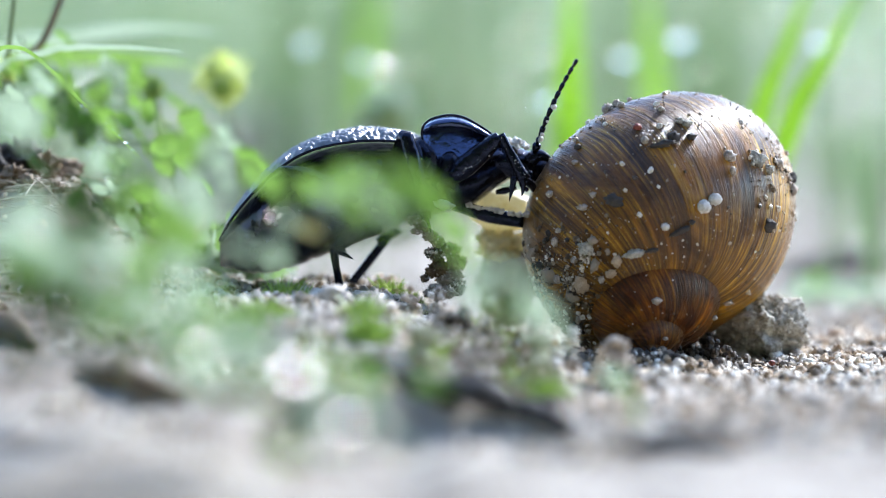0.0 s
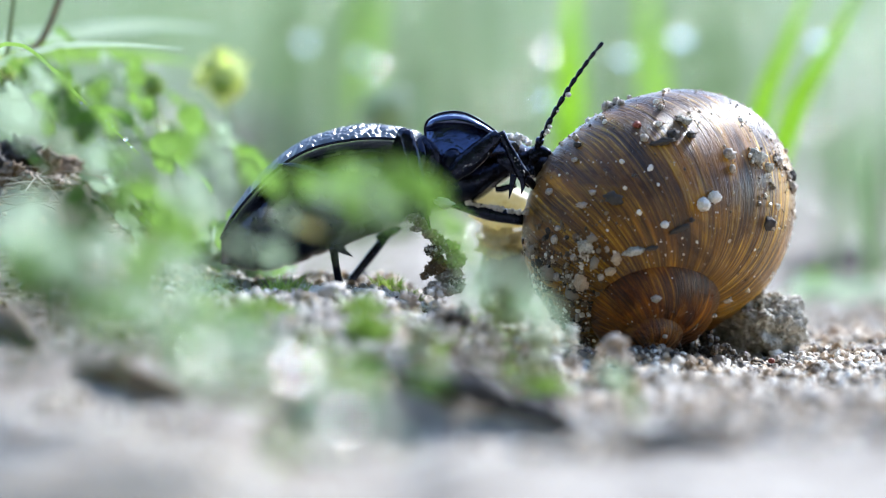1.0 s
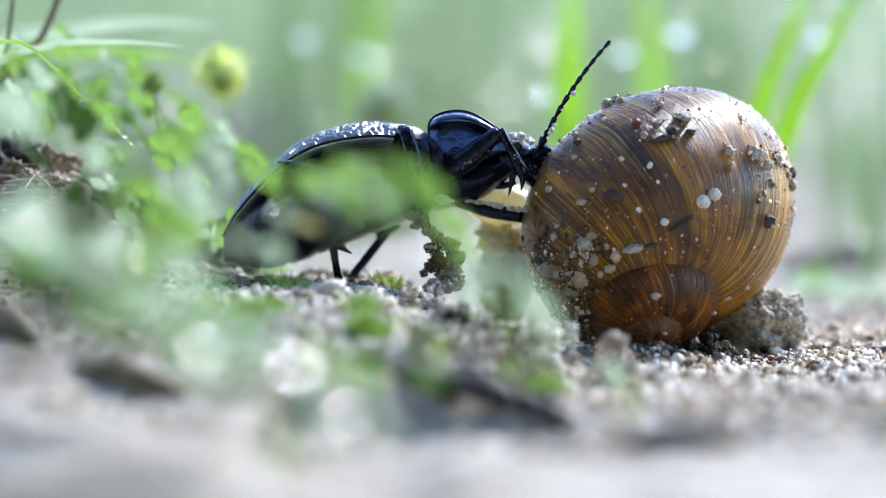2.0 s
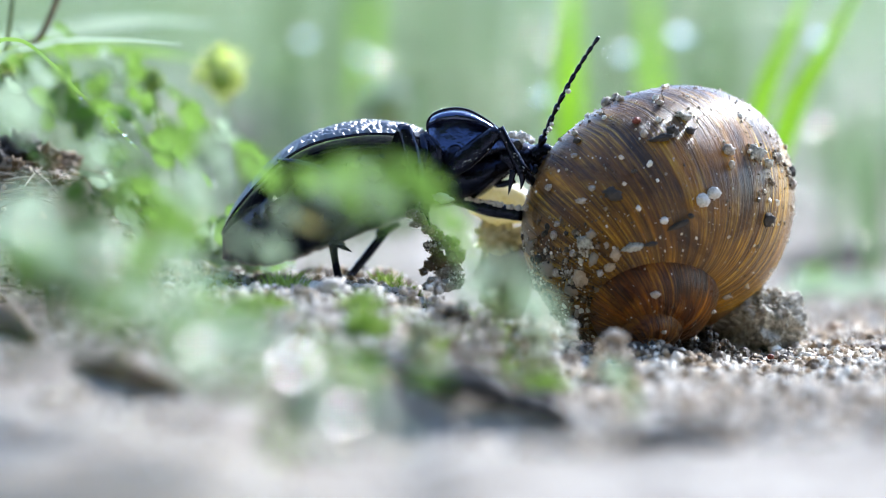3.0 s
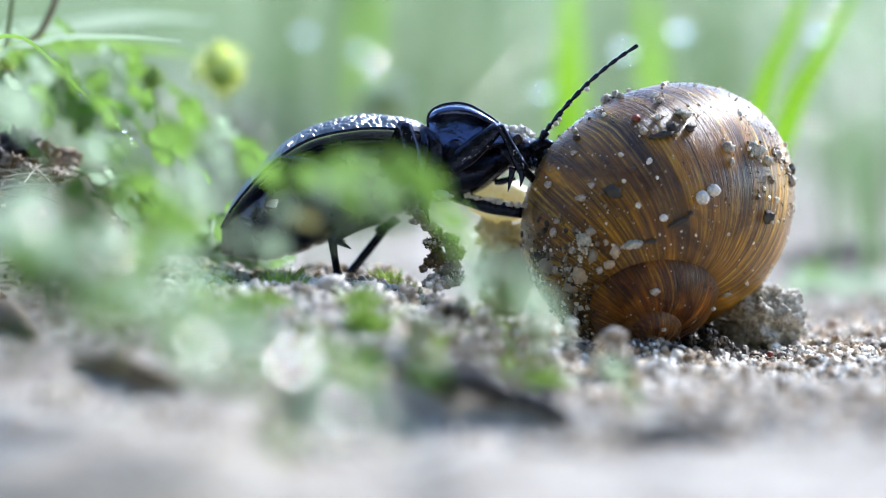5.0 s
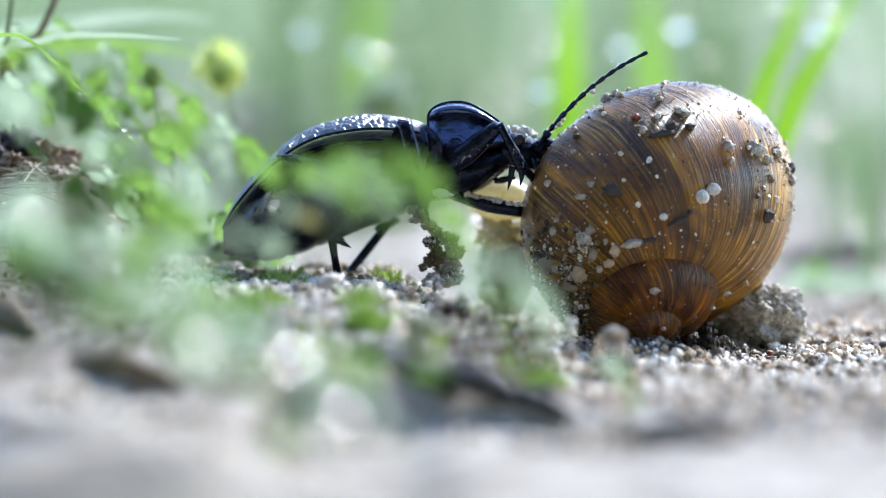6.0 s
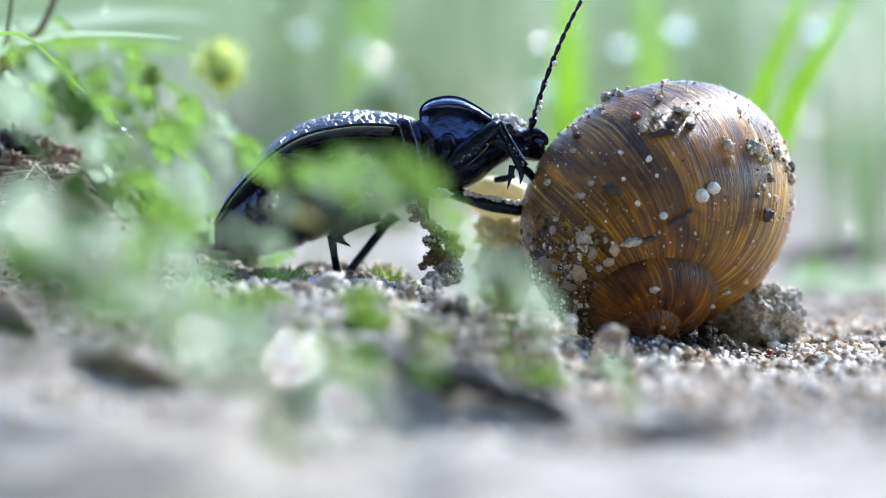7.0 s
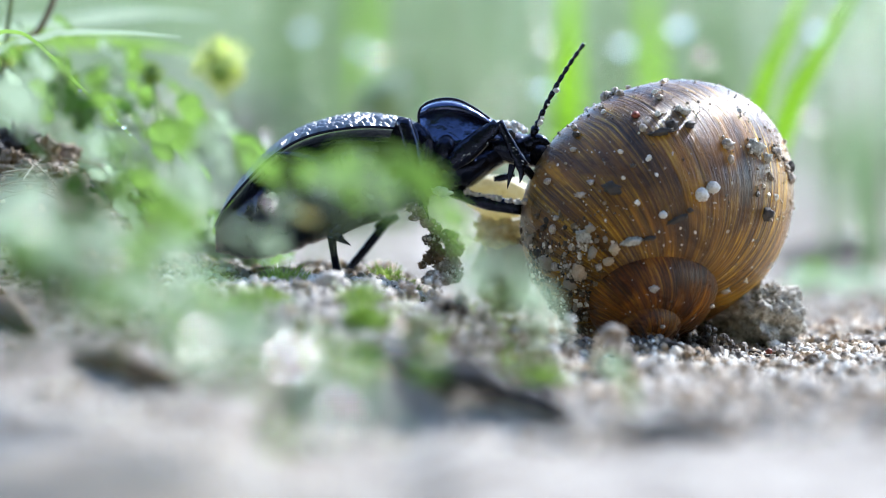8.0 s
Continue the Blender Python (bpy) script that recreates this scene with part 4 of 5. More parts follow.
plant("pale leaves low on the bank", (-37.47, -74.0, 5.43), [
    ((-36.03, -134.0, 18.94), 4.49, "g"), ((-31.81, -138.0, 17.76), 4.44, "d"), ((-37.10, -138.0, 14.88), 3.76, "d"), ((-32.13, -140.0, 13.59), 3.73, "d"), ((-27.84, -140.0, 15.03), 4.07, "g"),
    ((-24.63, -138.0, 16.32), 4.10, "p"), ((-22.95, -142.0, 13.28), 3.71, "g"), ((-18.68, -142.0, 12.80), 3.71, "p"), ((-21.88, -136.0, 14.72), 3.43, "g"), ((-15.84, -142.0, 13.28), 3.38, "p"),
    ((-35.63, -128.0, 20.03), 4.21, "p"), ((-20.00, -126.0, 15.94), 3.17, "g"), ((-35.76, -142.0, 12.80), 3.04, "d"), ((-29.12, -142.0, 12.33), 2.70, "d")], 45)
plant("small green sprig with wet leaves", (6.67, -60.0, 4.73), [
    ((6.44, -98.0, 16.61), 0.29, "w"), ((3.04, -90.0, 19.25), 0.22, "w")], 43)

plant("thin sprig with a small wet leaf behind the beetle", (-6.9, 100.0, 0), [
    ((-8.36, 98.0, 33.43), 0.39, "w")], 200)
plant("thin sprig with a small wet leaf behind the beetle", (16.6, 152.0, 0), [
    ((15.10, 150.0, 26.80), 0.47, "w")], 201)
plant("thin sprig with a small wet leaf behind the beetle", (38.8, 182.0, 0), [
    ((37.30, 180.0, 36.20), 0.49, "w")], 202)
plant("thin sprig with a small wet leaf behind the beetle", (30.5, 177.0, 0), [
    ((29.03, 175.0, 33.31), 0.36, "w")], 203)
plant("thin sprig with a small wet leaf behind the beetle", (53.6, 152.0, 0), [
    ((52.06, 150.0, 11.34), 0.47, "w")], 204)
plant("thin sprig with a small wet leaf behind the beetle", (66.6, 162.0, 0), [
    ((65.11, 160.0, 5.18), 0.48, "w")], 205)
plant("thin sprig with a small wet leaf behind the beetle", (59.5, 172.0, 0), [
    ((57.96, 170.0, 35.59), 0.44, "w")], 206)
plant("thin sprig with a small wet leaf behind the beetle", (54.4, 172.0, 0), [
    ((52.90, 170.0, 39.77), 0.44, "w")], 210)
plant("thin sprig with a small wet leaf behind the beetle", (66.4, 177.0, 0), [
    ((64.88, 175.0, 35.11), 0.46, "w")], 211)
plant("thin sprig with a small wet leaf behind the beetle", (61.3, 187.0, 0), [
    ((59.78, 185.0, 20.89), 0.60, "w")], 212)
plant("thin sprig with a small wet leaf behind the beetle", (62.1, 162.0, 0), [
    ((60.65, 160.0, 29.88), 0.40, "w")], 213)
plant("thin sprig with a small wet leaf behind the beetle", (43.3, 182.0, 0), [
    ((41.84, 180.0, 30.93), 0.38, "w")], 214)
plant("thin sprig with a small wet leaf behind the beetle", (49.2, 202.0, 0), [
    ((47.69, 200.0, 37.24), 0.34, "w")], 215)


def blade(bm, pts, width, fold=0.25):
    pts = curve(pts, 6)
    n = len(pts)
    rows = []
    for i, p in enumerate(pts):
        d = (pts[min(i + 1, n - 1)] - pts[max(i - 1, 0)]).normalized()
        s = d.cross(Vector((0.25, 1, 0.15))).normalized()
        w = width * (1 - (i / (n - 1)) ** 2.2) * 0.5 + 0.04
        b = d.cross(s) * fold * w
        rows.append([bm.verts.new(p - s * w + b), bm.verts.new(p), bm.verts.new(p + s * w + b)])
    for a, b in zip(rows, rows[1:]):
        bm.faces.new((a[0], a[1], b[1], b[0]))
        bm.faces.new((a[1], a[2], b[2], b[1]))
    return bm


def grass_thing(label, pts, width, mat=None):
    bm = bmesh.new()
    pts = [Vector(p) for p in pts]
    pts[0].z = min(pts[0].z, height(pts[0].x, pts[0].y))
    blade(bm, pts, width)
    bmesh.ops.solidify(bm, geom=bm.faces[:], thickness=0.15)
    return tagged(part("grass_blade", bm, mat or M_GRASS), label, "grass", "tall grass blades")


grass_thing("upright bright green grass blade on the soil", [(37.66, 80.0, 6.62), (43.09, 82.0, 26.50), (46.66, 84.0, 35.68), (50.63, 86.0, 45.68)], 3.0)
grass_thing("leaning bright green grass blade on the soil", [(39.17, 74.0, 6.99), (46.53, 76.0, 25.15), (51.15, 78.0, 33.85), (57.00, 80.0, 44.13)], 3.2)
grass_thing("broad green grass blade behind the beetle", [(19.12, 140.0, 5.44), (18.92, 140.0, 24.05), (19.07, 140.0, 35.86), (19.38, 140.0, 47.65)], 5.4)
grass_thing("soft green grass blade far behind", [(34.30, 190.0, 2.53), (34.24, 190.0, 22.60), (33.29, 190.0, 35.34), (32.35, 190.0, 48.04)], 4.5)
grass_thing("soft green grass blade far behind", [(-18.72, 420.0, 0.14), (-18.09, 420.0, 18.36), (-17.47, 420.0, 32.91), (-16.72, 420.0, 49.86)], 9.0)
rb = random.Random(55)
for px, py, pz in ((-23.67, 300.0, 8.85), (-18.47, 260.0, 10.53), (-10.43, 340.0, 7.16), (-5.18, 300.0, 8.85), (-0.46, 380.0, 5.47), (6.07, 320.0, 8.00), (13.79, 400.0, 4.63), (33.62, 360.0, 6.32), (49.99, 330.0, 7.58), (-32.93, 320.0, 8.00), (50.80, 260.0, 10.53)):
    lean = rb.uniform(-8, 8)
    grass_thing("soft green grass blade far behind", [(px, py, 0), (px + lean * 0.2, py, 25), (px + lean, py + 3, 55 + rb.uniform(0, 20))], rb.uniform(4, 8), M_FARGRASS)
grass_thing("thin grass blade far behind the shell", [(63.43, 130.0, -0.66), (63.62, 130.0, 9.35), (63.90, 130.0, 17.69), (64.22, 130.0, 20.18)], 2.6, M_FARGRASS)
grass_thing("thin wet green arching grass blade", [(-64.25, 15.0, 18.86), (-55.99, 15.0, 32.46), (-47.82, 15.0, 36.26), (-39.59, 14.0, 36.82), (-31.20, 12.0, 36.30)], 0.9, M_LEAF_PALE)
grass_thing("green arching grass blade among plants", [(-67.89, 50.0, 17.24), (-56.89, 50.0, 33.22), (-45.99, 50.0, 35.11), (-38.02, 50.0, 34.82), (-31.34, 50.0, 33.80)], 2.2, M_LEAF)
grass_thing("pale green arching grass blade behind", [(-70.86, 62.0, 16.69), (-59.61, 62.0, 33.76), (-49.21, 62.0, 37.46), (-38.83, 62.0, 38.79), (-29.34, 62.0, 38.20)], 2.4, M_LEAF_PALE)
grass_thing("thin wet green blade with drops, drooping", [(-59.14, -5.0, 19.78), (-53.05, -6.0, 34.18), (-48.92, -8.0, 37.06), (-44.72, -8.0, 34.08), (-41.82, -8.0, 30.97), (-38.59, -8.0, 27.92), (-34.96, -8.0, 24.34)], 0.42, M_LEAF)


def stalk(label, pts, r, mat):
    bm = bmesh.new()
    pts = [Vector(p) for p in pts]
    pts[0].z = min(pts[0].z, height(pts[0].x, pts[0].y))
    tube(bm, curve(pts, 6), r, 8)
    return tagged(part("stalk", bm, mat), label, "stalk")


stalk("brown dry stalk among green plants", [(-59.19, 25.0, 25.30), (-53.60, 25.0, 32.92), (-49.28, 25.0, 37.21), (-46.62, 25.0, 43.29)], 0.4, M_BROWN_STEM)
stalk("thin green stalk among the plants", [(-56.57, 20.0, 24.78), (-53.79, 20.0, 30.96), (-52.79, 20.0, 37.13), (-52.06, 20.0, 43.28)], 0.28, M_STEM)


def flower(label, at, r, mat, seed):
    rnd = random.Random(seed)
    at = Vector(at)
    foot = Vector((at.x + 2, at.y + 1, height(at.x + 2, at.y + 1)))
    thing = tagged(empty("flower", foot), label, "flower", "small yellow flowers")
    c = at - foot
    bm = bmesh.new()
    tube(bm, curve([(0, 0, 0), c * 0.5 + Vector((1.2, 0, 0)), c], 6), 0.22, 7)
    part("stem", bm, M_STEM, thing)
    bm = bmesh.new()
    blob(bm, c, (r * 0.72, r * 0.72, r * 0.72), 3, 0.1)
    part("flower_head", bm, mat, thing)
    bm = bmesh.new()
    blob(bm, c + Vector((-0.05 * r, -0.75 * r, -0.2 * r)), (r * 0.34, r * 0.2, r * 0.34), 3, 0.1)
    part("calyx", bm, M_BUD, thing)
    for k in range(34):
        d = Vector((rnd.gauss(0, 1), rnd.gauss(0.2, 1), rnd.gauss(0.2, 1))).normalized()
        ob = new("petal", leaf_mesh("petal", r * 1.0, r * 0.5, mat, 0.3, -0.15))
        ob.parent = thing
        ob.matrix_local = Matrix.Translation(c * MM) @ d.to_track_quat("X", "Z").to_matrix().to_4x4()
    return thing


flower("round yellow-green flower head on a thin stem", (-28.48, 55.0, 31.79), 4.0, M_YELLOW, 1)
flower("pale greenish flower head far behind the beetle", (-7.92, 125.0, 25.97), 4.6, M_LEAF_PALE, 2)
flower("small round green flower bud", (-35.94, 30.0, 31.43), 1.6, M_BUD, 3)
flower("small yellow flower bud, half open", (-52.94, 20.0, 34.04), 1.8, M_YELLOW, 4)


# far grass, low and thin
def far_grass():
    rnd = random.Random(21)
    vs, fs = [], []
    k = 0
    while k < 1900:
        d = 130 * math.exp(rnd.uniform(0, 1) ** 0.7 * 4.2)
        x = rnd.uniform(-0.16, 0.16) * (d + 500)
        if noise.noise(Vector((x * 0.012, d * 0.006, 7.0))) < rnd.uniform(-0.5, 0.45) - (0.12 if x < 0 else -0.1):
            continue
        if (d < 600 and -34 < x < 14) or (x > 0.07 * (d + 500) and d < 900 and rnd.random() < 0.35):
            continue
        k += 1
        h = rnd.uniform(5, 20) * (1 + d / 350)
        w = rnd.uniform(0.5, 1.4) * (1 + d / 700)
        z = height(x, d) if d < 600 else 0
        lean = Vector((rnd.gauss(0, 0.4), rnd.gauss(0, 0.4), 1)) * h
        b = len(vs)
        p = Vector((x, d, z))
        s = Vector((math.cos(k), math.sin(k) * 0.4, 0)) * w
        vs += [p - s, p + s, p + lean * 0.55 + s * 0.8, p + lean * 0.55 - s * 0.8, p + lean + Vector((lean.x * 0.5, lean.y * 0.5, -0.1 * h))]
        fs += [(b, b + 1, b + 2, b + 3), (b + 3, b + 2, b + 4)]
    return tagged(soup("far_grass", vs, fs, M_FARGRASS), "sparse short green grass on pale ground", "grass", kind="stuff")


far_grass()


def dewy_grass():
    """Short far blades, each with a dewy tip tilted to glint at the camera."""
    rnd = random.Random(64)
    vs, fs = [], []
    for k in range(150):
        d = rnd.uniform(140, 520)
        x = rnd.uniform(-0.115, 0.115) * (d + 500)
        h = rnd.uniform(6, 40) * (1 + d / 900)
        p, r = Vector((x, d, height(x, d) + h)), rnd.uniform(0.10, 0.24) * (1 + d / 500)
        b = len(vs)
        foot = Vector((x + rnd.uniform(-3, 3), d + 1.5, height(x, d) - 0.5))
        vs += [foot - Vector((0.3, 0, 0)), foot + Vector((0.3, 0, 0)), p + Vector((0, 0.3, 0))]
        fs.append((b, b + 1, b + 2))
        nrm = (SUN + (EYE_MM - p).normalized()).normalized() + Vector((rnd.gauss(0, 0.035), rnd.gauss(0, 0.035), rnd.gauss(0, 0.035)))
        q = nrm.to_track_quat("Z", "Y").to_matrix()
        b = len(vs)
        vs += [p + q @ Vector((r * math.cos(a), r * math.sin(a), 0)) for a in (0.785 * j for j in range(8))]
        fs.append(tuple(range(b, b + 8)))
    return tagged(soup("dewy_grass", vs, fs, M_WET), "short far grass blades tipped with dew", "grass", kind="stuff")


dewy_grass()


# ---- moss tufts, clods, litter ----
def moss(at, rx, ry, n, seed, lift=1.0):
    rnd = random.Random(seed)
    cx, cy, _ = at
    vs, fs = [], []
    for k in range(n):
        a, q = rnd.uniform(0, 6.28), math.sqrt(rnd.random())
        x, y = cx + rx * q * math.cos(a), cy + ry * q * math.sin(a)
        p = Vector((x, y, height(x, y) - 0.1))
        h = rnd.uniform(0.8, 2.4) * (1.7 - 1.2 * q) * lift
        d = Vector((rnd.gauss(0, 0.5), rnd.gauss(0, 0.5), 1)) * h
        s = Vector((math.cos(k), math.sin(k), 0)) * rnd.uniform(0.15, 0.35)
        b = len(vs)
        vs += [p - s, p + s, p + d]
        fs += [(b, b + 1, b + 2)]
    return tagged(soup("moss", vs, fs, M_MOSS), "low tuft of yellow-green moss on the soil", "moss", "moss tufts", "stuff")


for k, (p, rx, ry, n) in enumerate([((-8.81, -38.0, 7.20), 2.2, 3, 260), ((5.95, -32.0, 6.74), 2.2, 2.5, 260), ((-18.26, -14.0, 7.94), 3, 4, 260), ((-19.73, -40.0, 7.35), 4, 5, 300),
                                    ((11.08, -50.0, 4.53), 2.4, 3, 260), ((-5.58, 2.0, 8.79), 3, 3, 200), ((-1.45, -44.0, 5.84), 2, 2.4, 200), ((4.49, 14.0, 12.75), 3, 3, 200), ((-7.98, -50.0, 6.32), 2.2, 2.4, 300), ((6.15, -40.0, 6.43), 1.6, 2, 240), ((10.37, -55.0, 4.36), 1.8, 2, 240)]):
    moss(p, rx, ry, n, k, 1.35 if k > 7 else 1.0)


def clod():
    """A hooked clod: a mossy strand above, a dark brown overhang, pale crumbs at its foot."""
    r0 = Vector((-0.92, -1.0, 8.0))
    root = tagged(empty("mossy_clod", r0), "crumbly brown and green clod of soil crumbs", "clod")
    rnd = random.Random(6)
    pieces = [
        ((-3.42, -2.5, 16.70), (1.0, 1.0, 0.75), M_MOSSY),
        ((-2.57, -2.2, 15.96), (1.15, 1.0, 0.8), M_MOSSY),
        ((-3.16, -2.4, 15.51), (0.8, 0.8, 0.5), M_WETSOIL),
        ((-1.71, -2.0, 15.03), (1.1, 1.0, 0.85), M_WETSOIL),
        ((-0.79, -1.6, 14.21), (1.0, 1.0, 0.8), M_MOSSY),
        ((0.73, -1.2, 13.13), (1.5, 1.2, 1.1), M_MOSSY),
        ((1.45, -1.0, 11.93), (1.5, 1.2, 1.2), M_WETSOIL),
        ((-1.05, -1.6, 12.76), (1.1, 1.0, 0.95), M_CRUMB),
        ((-1.84, -2.0, 12.92), (0.5, 0.5, 0.7), M_TWIG),
        ((-0.59, -1.2, 11.15), (1.3, 1.0, 1.3), M_BROWN_STEM),
        ((-1.58, -1.5, 10.64), (0.85, 0.8, 0.8), M_BROWN_STEM),
        ((-2.31, -1.8, 9.93), (0.6, 0.6, 0.6), M_BROWN_STEM),
        ((0.07, -1.0, 9.81), (1.2, 1.0, 0.9), M_WETSOIL),
        ((1.06, -0.6, 10.32), (1.3, 1.1, 1.3), M_WETSOIL),
        ((-1.05, -2.0, 8.82), (1.1, 1.0, 0.7), M_PEBBLE),
        ((0.26, -2.0, 8.29), (1.3, 1.2, 0.9), M_WETSOIL),
        ((-1.78, -2.0, 8.23), (0.9, 0.9, 0.6), M_WETSOIL),
        ((1.45, -1.0, 8.89), (1.3, 1.2, 1.3), M_CRUMB),
    ]
    moss_at, soil_at = [], []
    for k, (at, size, mat) in enumerate(pieces):
        at = Vector(at) - r0
        bm = bmesh.new()
        blob(bm, at, [v * 0.74 for v in size], 4, 0.5, 1.7, k + 500)
        part("crumb", bm, mat, root)
        for j in range(26):
            d = Vector((rnd.gauss(0, 1), rnd.gauss(-0.3, 1), rnd.gauss(0, 1))).normalized()
            q = at + Vector((d.x * size[0], d.y * size[1], d.z * size[2])) * rnd.uniform(0.68, 0.86)
            if mat is M_BROWN_STEM and j % 4:
                continue
            (moss_at if mat is M_MOSSY and j % 2 else soil_at).append((*q, rnd.uniform(0.08, 0.26)))
    for name, mat, places, label in (("moss_fleck", M_MOSSY, moss_at, "green moss flecks"), ("crumb_mass", M_WETSOIL, soil_at, "pale brown soil crumbs")):
        g = grains(name, places, mat, "", "")
        g.parent = root
        g["label"] = label


clod()


def lumps():
    """Damp crumbly lumps of soil in front of the shell and on the beetle's bank."""
    rnd = random.Random(61)
    for k in range(34):
        x, y = (rnd.uniform(-14, 15), rnd.uniform(-46, -16)) if k < 24 else (rnd.uniform(-26, -4), rnd.uniform(-26, -15))
        r = rnd.uniform(0.6, 1.5)
        bm = bmesh.new()
        blob(bm, (0, 0, 0), (r * rnd.uniform(0.9, 1.5), r, r * rnd.uniform(0.7, 1.0)), 3, 0.6, 1.7, k + 300)
        ob = part("soil_lump", bm, M_WETSOIL if k % 3 else M_CRUMB)
        ob.location = Vector((x, y, height(x, y) + 0.25 * r)) * MM
        ob.rotation_euler = (0, 0, rnd.uniform(0, 6.28))
        tagged(ob, "crumbly grey-brown lump of soil on sand", "soil lump", "soil lumps")


lumps()


def heap():
    """Crumbly soil and moss heaped on the edge of the bank. Rows: x, y, top, half width, half height, material."""
    rnd = random.Random(71)
    for x, y, top, w, _, mat in HEAP + CUSHIONS:
        low = height(x, y)
        top = max(top, low + 0.5)
        pile = []
        for k in range(46):
            f = rnd.random() ** 1.3
            a, q = rnd.uniform(0, 6.28), math.sqrt(rnd.random()) * w * (1.25 - 0.85 * f)
            pile.append((x + q * math.cos(a), y + 0.8 * q * math.sin(a), low + (top - low - 0.2) * f, w * rnd.uniform(0.12, 0.34)))
        mossy = mat is M_MOSSY
        grains("moss_crumbs" if mossy else "soil_crumbs", pile, mat, HEAP_WORDS[mat.name], "moss" if mossy else "soil crumbs")
    for x, y, _, w, h, _ in CUSHIONS:
        moss((x, y, 0), w, w, 120, int(w * 100), 0.8 + 0.2 * h)


HEAP_WORDS = {"damp_shade_soil": "dark crumbs of soil, part damp, part painted shade", "brown_stem": "rusty brown rotten crumbs on the bank", "soil_crumb": "brown crumbs of soil on the bank",
              "pale_wet_soil": "pale damp crumbs of soil on the bank", "white_pebble": "small white gravel on the bank", "tan_flake": "tan crumbs of soil on the sand",
              "mossy_soil": "green mossy crumbs on the bank", "tan_pebble": "tan and grey crumbs on the bank"}
HEAP = (
    # These dark crumbs put the shade of a hollow into colour.
    (1.74, -30.0, 8.72, 1.86, 1.24, M_DAMP_SHADE),
    (7.48, -32.0, 8.62, 1.36, 1.48, M_BROWN_STEM),
    (4.04, -36.0, 7.93, 1.72, 1.47, M_CRUMB),
    (0.67, -42.0, 7.53, 1.45, 1.09, M_PEBBLE),
    (3.25, -44.0, 6.72, 1.57, 1.20, M_WETSOIL),
    (5.81, -42.0, 6.80, 1.69, 1.57, M_PEBBLE),
    (4.44, -46.0, 4.84, 1.44, 0.96, M_WETSOIL),
    (0.96, -46.0, 5.68, 1.20, 0.84, M_CRUMB),
    (-5.21, -30.0, 7.85, 0.99, 0.68, M_WHITE),
    (-6.89, -42.0, 7.04, 1.81, 1.21, M_CRUMB),
    (-10.98, -22.0, 8.90, 1.64, 0.88, M_PEBBLE),
    (-9.16, -18.0, 9.44, 1.27, 0.76, M_WETSOIL),
    (-4.06, -20.0, 9.39, 1.52, 0.89, M_PEBBLE),
    (-0.89, -16.0, 10.01, 1.66, 0.83, M_WETSOIL),
    # Dark row that stands in for the shade under the bank.
    (-7.17, -62.0, 6.17, 2.89, 0.81, M_DAMP_SHADE),
    (-2.82, -64.0, 5.59, 2.88, 0.86, M_CRUMB),
    (1.49, -66.0, 5.24, 2.87, 1.03, M_CRUMB),
    (18.52, -34.0, 5.27, 2.4, 1.11, M_PEBBLE),
    (16.84, -38.0, 4.84, 1.10, 0.85, M_FLAKE),
    (14.02, -30.0, 6.55, 1.24, 0.74, M_WETSOIL),
    (9.95, -32.0, 8.37, 1.24, 1.24, M_CRUMB),
    (11.09, -36.0, 6.33, 1.35, 0.98, M_CRUMB),
    # Dark rows at the shell's foot: damp soil with contact shade in colour.
    (28.68, -4.0, 3.44, 1.70, 1.05, M_DAMP_SHADE),
    (26.37, -8.0, 2.97, 1.69, 0.91, M_DAMP_SHADE),
    (30.92, -6.0, 3.34, 1.57, 1.04, M_DAMP_SHADE),
    (24.23, -12.0, 2.78, 1.68, 0.77, M_DAMP_SHADE),
    (32.74, -10.0, 2.62, 1.55, 0.78, M_DAMP_SHADE),
    (30.21, 4.0, 3.34, 1.60, 0.53, M_DAMP_SHADE),
    (29.38, 8.0, 2.63, 1.48, 0.54, M_DAMP_SHADE),
    (31.53, 6.0, 2.92, 1.47, 0.53, M_DAMP_SHADE),
)
CUSHIONS = (
    (5.17, -34.0, 9.87, 2.09, 1.48, M_MOSSY),
    (-8.52, -36.0, 9.27, 2.57, 1.96, M_MOSSY),
    (9.39, -44.0, 6.60, 2.65, 1.57, M_MOSSY),
    (-2.29, -56.0, 8.25, 2.34, 1.64, M_MOSSY),
    (10.11, -52.0, 4.80, 2.13, 1.42, M_MOSSY),
)
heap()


def crumb_bed():
    """Pale damp crumbs that cover the bank round the beetle's feet."""
    rnd = random.Random(19)
    out = []
    while len(out) < 6800:
        x, y = (rnd.uniform(-30, 15), rnd.uniform(-58, 16)) if len(out) < 5200 else (rnd.uniform(-18, 2), rnd.uniform(-20, 0))
        if noise.noise(Vector((x * 0.16, y * 0.13, 2.0))) < rnd.uniform(-0.5, 0.35):
            continue
        r = min(0.7, 0.17 * math.exp(abs(rnd.gauss(0, 0.7))))
        out.append((x, y, height(x, y) + 0.35 * r, r))
    return grains("soil_crumbs", out, M_WETSOIL, "pale damp crumbs of soil on the bank", "soil crumbs")


crumb_bed()


